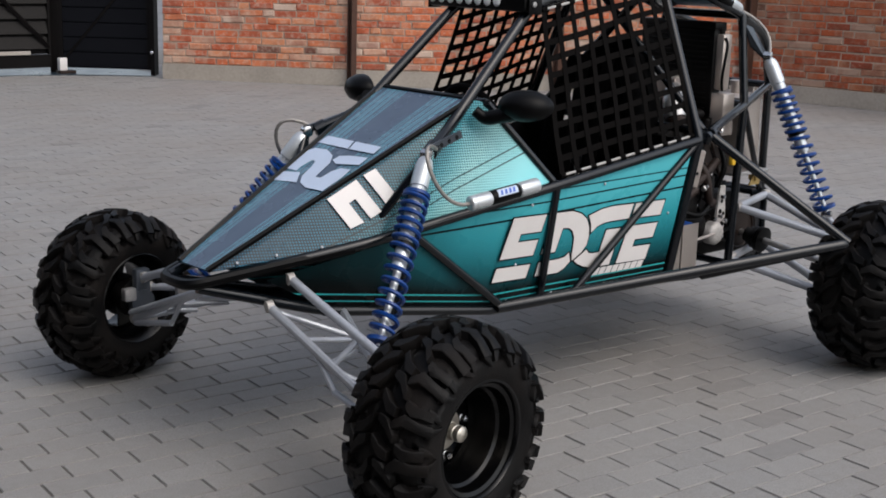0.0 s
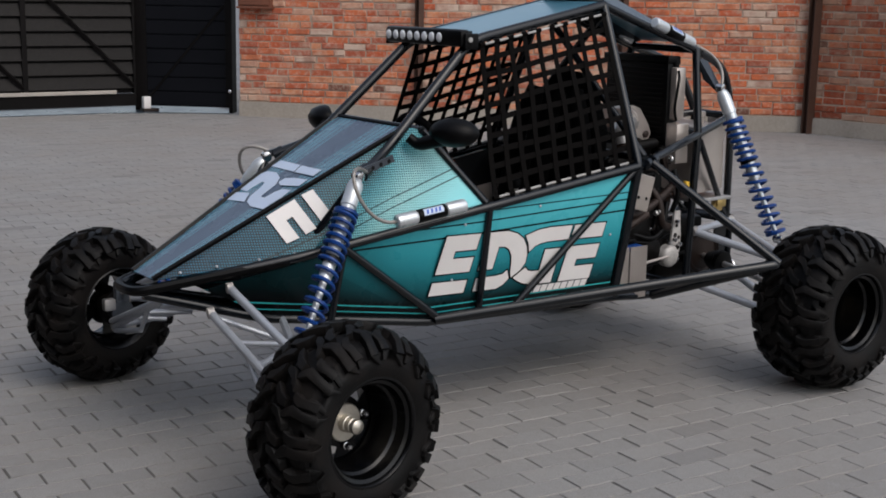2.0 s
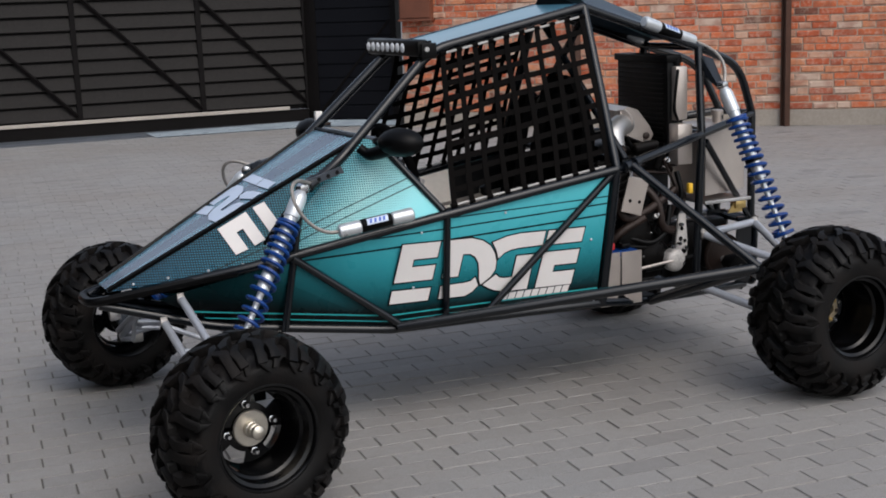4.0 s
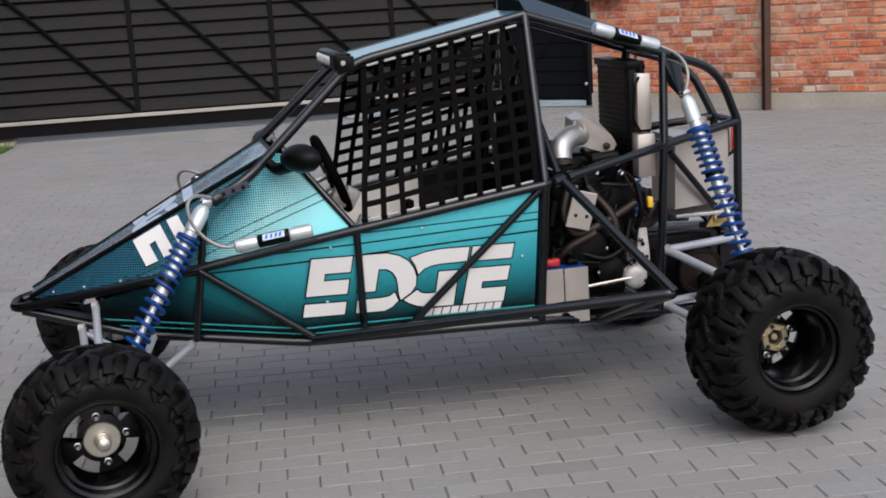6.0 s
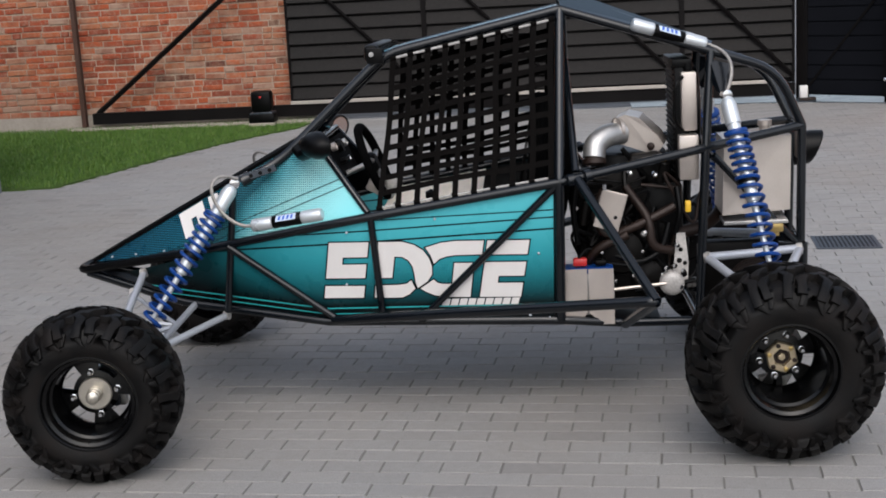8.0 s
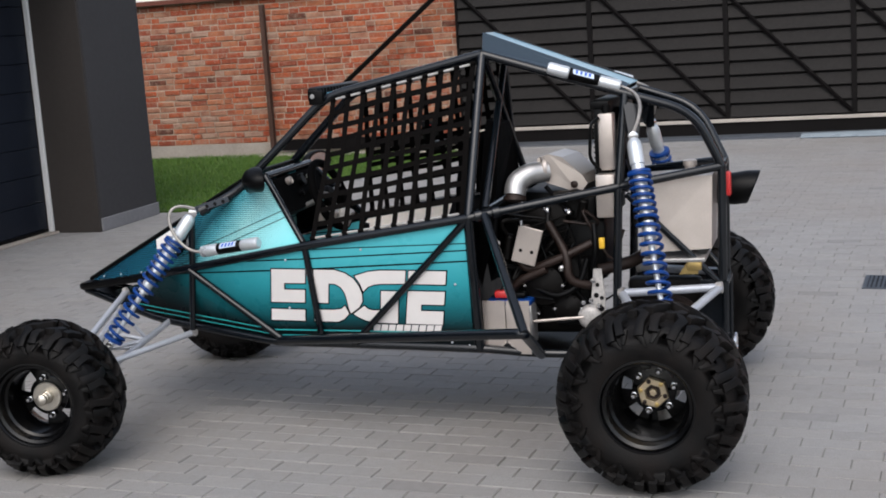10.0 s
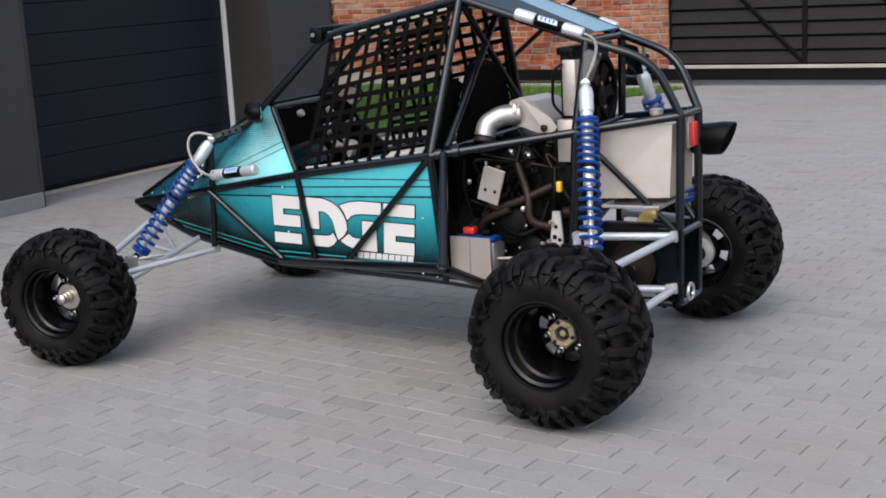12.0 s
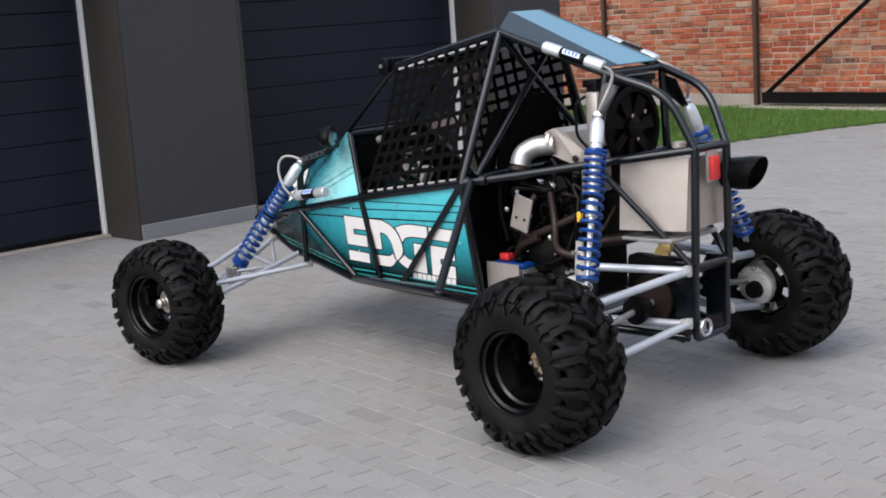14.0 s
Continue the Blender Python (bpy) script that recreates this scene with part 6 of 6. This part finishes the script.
    for k in range(16):
        x, z = r.uniform(1.58, 1.98), r.uniform(0.42, 0.82)
        pts = [(x + r.uniform(-0.14, 0.14), r.uniform(-0.17, -0.02), z + r.uniform(-0.14, 0.14)) for _ in range(5)]
        part("cable", tube(bmesh.new(), pts, r.choice((0.004, 0.006, 0.009)), 7, 0.06), r.choice((M_BLACK, M_BLACK, M_BLACK, M_ENGINE, M_RUST)), buggy, "")
    for k in range(6):
        x, z = r.uniform(1.57, 1.99), r.uniform(0.42, 0.86)
        p = V((x, r.uniform(-0.19, -0.12), z))
        part("fitting", lathe(bmesh.new(), [(0, 0.007), (0.006, 0.011), (0.018, 0.011), (0.022, 0.006), (0.03, 0.006), (0.031, 0)], 8, p, (r.uniform(-1, 1), -1, r.uniform(-1, 1))), r.choice((M_ALU_DULL, M_CHROME, M_ALU)), buggy, "")
    # rear box with chain drive
    for y in (-0.045, 0.155):
        part("rear_plate", slab(bmesh.new(), [(2.325, y, 0.252), (2.36, y, 0.245), (2.43, y, 0.32), (2.43, y, 0.555), (2.335, y, 0.556)], 0.008), M_TUBE, buggy, "black rear side plate", False)
    part("rear_frame", tube(bmesh.new(), [(2.425, -0.045, 0.54), (2.425, 0.155, 0.54), (2.42, 0.155, 0.27), (2.42, -0.045, 0.27), (2.425, -0.045, 0.55)], 0.014, 8, 0.02), M_TUBE, buggy)
    part("sprocket", lathe(bmesh.new(), [(0, 0.03), (0.002, 0.092), (0.008, 0.092), (0.010, 0.078), (0.006, 0.074), (0.010, 0.03)], 48, (2.24, -0.062, 0.41), (0, -1, 0)), M_RUST, buggy, "browned steel sprocket ring")
    edge = [(2.24 + math.cos(k * math.tau / 40) * 0.088, -0.075, 0.41 + math.sin(k * math.tau / 40) * 0.088) for k in range(41)]
    part("sprocket_ring", tube(bmesh.new(), edge, 0.003, 6, 0), M_RUST, buggy, "bronze-coloured sprocket rim")
    part("axle_bulkhead", cuboid(bmesh.new(), (2.05, 0.02, 0.29), (2.33, 0.10, 0.55), 0.02), M_ENGINE, buggy, "dark axle bulkhead")
    part("diff_housing", lathe(bmesh.new(), [(-0.11, 0.03), (-0.09, 0.065), (-0.02, 0.07), (0.02, 0.07), (0.09, 0.065), (0.11, 0.03)], 24, (2.24, 0.055, 0.41), (0, 1, 0)), M_ENGINE, buggy, "dark axle housing")
    part("brake_caliper", cuboid(bmesh.new(), (2.29, -0.09, 0.60), (2.345, -0.05, 0.635), 0.006), M_GOLD, buggy, "brass-coloured caliper")
    part("strap_plate", slab(bmesh.new(), [(2.26, -0.08, 0.585), (2.33, -0.08, 0.585), (2.335, -0.08, 0.635), (2.30, -0.08, 0.645)], 0.006), M_GOLD, buggy, "pale brass gusset", False)
    ring = bmesh.new()
    c = V((2.455, -0.03, 0.317))
    tube(ring, [c + V((0, math.cos(k * math.tau / 20), math.sin(k * math.tau / 20))) * 0.030 for k in range(21)], 0.007, 8, 0)
    part("tow_ring", ring, M_CHROME, buggy, "bright steel tow ring")
    lamp = part("tail_lamp", cuboid(bmesh.new(), (2.428, 0.055, 0.855), (2.446, 0.105, 0.945), 0.006), M_RED, buggy, "red tail lamp")
    part("lamp_backing", cuboid(bmesh.new(), (2.418, 0.048, 0.848), (2.4275, 0.112, 0.968), 0.003), M_ALU, lamp)
    for side in (-1, 1):
        part("shock_bracket", slab(bmesh.new(), [flip(p, side) for p in ((2.085, -0.115, 1.235), (2.155, -0.108, 1.215), (2.145, -0.20, 1.105), (2.118, -0.205, 1.10), (2.09, -0.15, 1.15))], 0.006), M_TUBE, buggy, "black triangular shock bracket", False)
        plate = part("shock_bracket", slab(bmesh.new(), [flip(p, side) for p in ((0.372, -0.254, 0.882), (0.372, -0.254, 0.908), (0.522, -0.236, 0.946), (0.530, -0.235, 0.924))], 0.008), M_BRACKET, buggy, "drilled grey shock bracket", False)
        for k in range(4):
            p = flip((0.403 + k * 0.034, -0.2525 + k * 0.0041, 0.902 + k * 0.0085), side)
            part("hole", lathe(bmesh.new(), [(-0.006, 0.0075), (0.006, 0.0075), (0.0062, 0)], 12, p, V((0.13, side, 0))), M_BLACK, plate)
        clamp = lathe(bmesh.new(), [(-0.02, 0.020), (-0.018, 0.024), (0.018, 0.024), (0.02, 0.020)], 14, flip((0.415, -0.238, 0.897), side), V((0.7, 0.3 * -side, 0.35)))
        part("shock_clamp", clamp, M_TUBE, buggy, "black clamp at the shock top")


def net(corners, nu, nv, side, seed):
    """A window net of crossed webbing straps hung between four corners, a little slack."""
    a, b, c, d = [flip(p, side) for p in corners]
    r = random.Random(seed)
    rods = bmesh.new()
    tube(rods, [a, b], 0.0045, 6, 0)
    ob = part("window_net", rods, M_ROD, buggy, "black webbing window net laced to pale rods")
    part("lower_rod", tube(bmesh.new(), [d, c], 0.0045, 6, 0), M_ROD, ob)
    n = (b - a).cross(d - a).normalized()

    def place(u, v):
        sag = 0.012 * math.sin(u * 3.1 + seed) * math.sin(v * math.pi)
        return a.lerp(b, u).lerp(d.lerp(c, u), v) + n * sag

    def strap(line, across, w):
        bm = bmesh.new()
        rows = []
        for k, p in enumerate(line):
            e = across * w
            rows.append([bm.verts.new(p + e + n * 0.001), bm.verts.new(p - e + n * 0.001), bm.verts.new(p - e - n * 0.001), bm.verts.new(p + e - n * 0.001)])
        for q, s in zip(rows, rows[1:]):
            for i in range(4):
                bm.faces.new((q[i], q[(i + 1) % 4], s[(i + 1) % 4], s[i]))
        bm.faces.new(rows[0])
        bm.faces.new(rows[-1])
        part("strap", bm, M_STRAP, ob, "", False)

    ux, uy = (b - a).normalized(), (d - a).normalized()
    for k in range(nu + 1):
        u = k / nu
        ph = r.uniform(0, 6)
        strap([place(min(max(u + 0.010 * math.sin(v * 5 + ph) * math.sin(v * math.pi), 0), 1), v) for v in [i / 12 for i in range(13)]], ux, 0.0105)
    for k in range(1, nv):
        v = k / nv
        ph = r.uniform(0, 6)
        strap([place(u, v + 0.010 * math.sin(u * 5 + ph) * math.sin(u * math.pi)) + n * 0.0025 for u in [i / 12 for i in range(13)]], uy, 0.0105)
    for k in range(nu + 1):
        for p, q in ((place(k / nu, 0), ux), (place(k / nu, 1), ux)):
            part("strap_loop", tube(bmesh.new(), [p - q * 0.011, p + q * 0.011], 0.0085, 8, 0), M_STRAP, ob, "", False)


def build_cockpit():
    for side in (-1, 1):
        net(((0.965, -0.140, 1.298), (1.535, -0.142, 1.405), (1.515, -0.345, 0.872), (0.905, -0.315, 0.785)), 9, 10, side, 3 + side)
    # bucket seat
    seat = part("seat", slab(bmesh.new(), [(1.42, -0.13, 0.45), (1.51, -0.14, 0.75), (1.54, -0.13, 0.98), (1.54, -0.07, 1.13), (1.54, -0.02, 1.185), (1.54, 0.12, 1.185), (1.54, 0.17, 1.13), (1.54, 0.235, 0.98), (1.51, 0.25, 0.75), (1.42, 0.25, 0.45)], 0.06, V((-0.9, 0, 0.3))), M_MATT, buggy, "black padded bucket seat", False)
    part("seat_base", cuboid(bmesh.new(), (1.02, -0.13, 0.37), (1.46, 0.25, 0.45), 0.03), M_MATT, seat)
    for side in (-1, 1):
        part("bolster", tube(bmesh.new(), [flip(p, side) for p in ((1.05, -0.15, 0.46), (1.36, -0.16, 0.48), (1.46, -0.15, 0.75), (1.47, -0.12, 0.97), (1.49, -0.05, 1.11))], 0.035, 12, 0.1), M_MATT, seat)
        part("harness", slab(bmesh.new(), [flip(p, side) for p in ((1.46, -0.02, 1.12), (1.46, 0.03, 1.12), (1.36, 0.03, 0.62), (1.36, -0.02, 0.62))], 0.004), M_STRAP, seat, "black harness strap", False)
    # steering wheel on its column
    c, axis = V((0.845, 0.045, 0.905)), V((0.93, 0, 0.36)).normalized()
    s = V((0, 1, 0))
    u = axis.cross(s)
    sw = bmesh.new()
    tube(sw, [c + (s * math.cos(k * math.tau / 32) + u * math.sin(k * math.tau / 32)) * 0.140 for k in range(33)], 0.017, 10, 0)
    wheel_ob = part("steering_wheel", sw, M_MATT, buggy, "black three-spoke steering wheel")
    for k in (0.2, 2.94, 4.71):
        part("spoke", rod(c, c + (s * math.cos(k) + u * math.sin(k)) * 0.13, 0.010, 6), M_ALU_DULL, wheel_ob)
    part("boss", lathe(bmesh.new(), [(-0.02, 0.04), (0.0, 0.04), (0.012, 0.03), (0.012, 0)], 18, c, axis), M_BLACK, wheel_ob)
    part("steering_column", rod(c - axis * 0.02, c - axis * 0.55, 0.012, 10), M_ALU_DULL, buggy)
    # dashboard and small controls
    part("dashboard", slab(bmesh.new(), [(0.69, -0.16, 1.0), (0.74, -0.20, 0.86), (0.74, 0.30, 0.86), (0.69, 0.27, 1.0)], 0.012), M_MATT, buggy, "black dashboard", False)
    r = random.Random(5)
    for y, z, rad, mat in ((-0.05, 0.975, 0.016, M_ALU), (0.07, 0.965, 0.026, M_BLACK), (0.16, 0.965, 0.016, M_ALU_DULL), (0.02, 0.915, 0.011, M_BLACK), (0.11, 0.91, 0.011, M_CHROME)):
        x = 0.735 - (z - 0.88) * 0.35
        part("gauge", lathe(bmesh.new(), [(0, rad), (0.018, rad), (0.020, rad * 0.85), (0.017, rad * 0.8), (0.017, 0)], 16, (x, y, z), (0.93, 0, 0.36)), mat, buggy, "round dashboard gauge or switch")
    for lo, hi, mat in (((0.83, -0.07, 0.80), (0.89, -0.01, 0.86), M_ALU), ((0.88, 0.00, 0.77), (0.93, 0.06, 0.85), M_CAST), ((0.82, 0.07, 0.78), (0.86, 0.14, 0.84), M_ALU), ((0.91, -0.10, 0.70), (0.96, -0.05, 0.76), M_CAST)):
        part("pedal_box", cuboid(bmesh.new(), lo, hi, 0.008, Matrix.Rotation(0.5, 4, "Y")), mat, buggy, "pale metal linkage block in the footwell")
    part("gear_lever", rod((1.15, -0.20, 0.45), (1.08, -0.21, 0.80), 0.008, 8), M_ALU_DULL, buggy, "gear lever")
    part("gear_knob", lathe(bmesh.new(), [(-0.02, 0.010), (-0.01, 0.02), (0.01, 0.02), (0.02, 0.0)], 12, (1.08, -0.21, 0.81), (0, 0, 1)), M_BLACK, buggy)
    part("inner_plate", slab(bmesh.new(), [(0.95, 0.30, 0.45), (1.45, 0.33, 0.42), (1.47, 0.36, 0.72), (0.98, 0.33, 0.66)], 0.004), M_ALU, buggy, "bare aluminium inner side panel", False)
    part("extinguisher", lathe(bmesh.new(), [(0, 0.02), (0.01, 0.036), (0.17, 0.036), (0.2, 0.02), (0.21, 0.012), (0.23, 0.012), (0.23, 0)], 18, (1.2, 0.28, 0.40), (1, 0.05, 0.05)), M_WHITE, buggy, "small pale bottle on the cockpit side")
    # mirrors
    for side in (-1, 1):
        p = V((0.700, -0.338, 1.020)) if side < 0 else V((0.662, -0.325, 1.006))
        shell = bmesh.new()
        lathe(shell, [(-0.052, 0.0), (-0.050, 0.02), (-0.035, 0.044), (-0.008, 0.058), (0.012, 0.060), (0.018, 0.057), (0.018, 0.051), (0.012, 0.048)], 22, (0, 0, 0), (1, 0, 0))
        bmesh.ops.scale(shell, vec=(1.0, 1.45, 0.82), verts=shell.verts)
        bmesh.ops.transform(shell, matrix=Matrix.Translation(flip(p, side)) @ Matrix.Rotation(radians(36 if side < 0 else -17), 4, "Z"), verts=shell.verts)
        mo = part("mirror", shell, M_BLACK, buggy, "black round-backed door mirror")
        glass = lathe(bmesh.new(), [(0.0, 0.047), (0.002, 0.047), (0.002, 0)], 22, (0, 0, 0), (1, 0, 0))
        bmesh.ops.scale(glass, vec=(1.0, 1.45, 0.82), verts=glass.verts)
        bmesh.ops.transform(glass, matrix=Matrix.Translation(flip(p, side)) @ Matrix.Rotation(radians(36 if side < 0 else -17), 4, "Z") @ Matrix.Translation((0.0155, 0, 0)), verts=glass.verts)
        part("mirror_glass", glass, M_CHROME, mo)
        part("mirror_arm", tube(bmesh.new(), [flip((0.60, -0.22, 1.0), side), flip((0.625, -0.24, 0.975), side), flip((p.x - 0.02, p.y + 0.02, p.z - 0.02), side)], 0.017, 10, 0.03, 0.024), M_BLACK, mo)
    # light bar
    bar = part("light_bar", cuboid(bmesh.new(), (0.860, -0.155, 1.290), (0.910, 0.318, 1.350), 0.014), M_BLACK, buggy, "black eight-lamp light bar")
    for k in range(8):
        y = -0.027 + k * 0.0453
        part("lamp", lathe(bmesh.new(), [(-0.004, 0.0175), (0.0, 0.017), (0.003, 0.014), (0.005, 0.008), (0.0055, 0)], 16, (0.8595, y, 1.320), (-1, 0, 0)), M_LENS, bar, "clear round lamp")
    for k in range(14):
        part("cooling_fin", cuboid(bmesh.new(), (0.914, -0.135 + k * 0.033, 1.295), (0.924, -0.130 + k * 0.033, 1.345)), M_BLACK, bar, "", False)
    for side in (-1, 1):
        y = -0.162 if side < 0 else 0.325
        part("bracket", cuboid(bmesh.new(), (0.872, y - 0.004, 1.283), (0.930, y + 0.004, 1.338), 0.003), M_BLACK, bar)
        part("bolt", lathe(bmesh.new(), [(0, 0.009), (0.006, 0.009), (0.007, 0)], 8, (0.890, y + side * 0.005, 1.316), (0, side, 0)), M_ALU_DULL, bar)


build_frame()
build_body()
build_running_gear()
build_engine_bay()
build_cockpit()


# ---- pieces of walls and paving ----
brick_wall("wall_east_1", WALL_LINE[0], WALL_LINE[1], 2.7, "orange red brick yard wall on a concrete foot", 1, 300)
brick_wall("wall_east_2", WALL_LINE[1], WALL_LINE[2], 2.7, "orange red brick yard wall on a concrete foot", 2)
brick_wall("wall_east_3", WALL_LINE[2], WALL_LINE[3], 2.7, "orange red brick yard wall on a concrete foot", 3)
brick_wall("wall_east_4", WALL_LINE[3], WALL_LINE[4], 2.7, "darker brick yard wall on a concrete foot", 4, joined=M_DARKBRICKS)
brick_wall("wall_east_5", WALL_LINE[4], (10.15, 0.5), 2.7, "darker brick yard wall on a concrete foot", 5, joined=M_DARKBRICKS)
brick_wall("wall_north", (-9.0, 11.36), (-1.5, 11.20), 2.10, "orange red brick yard wall with a brown coping", 6, joined=M_DARKBRICKS)
lay_pavement()
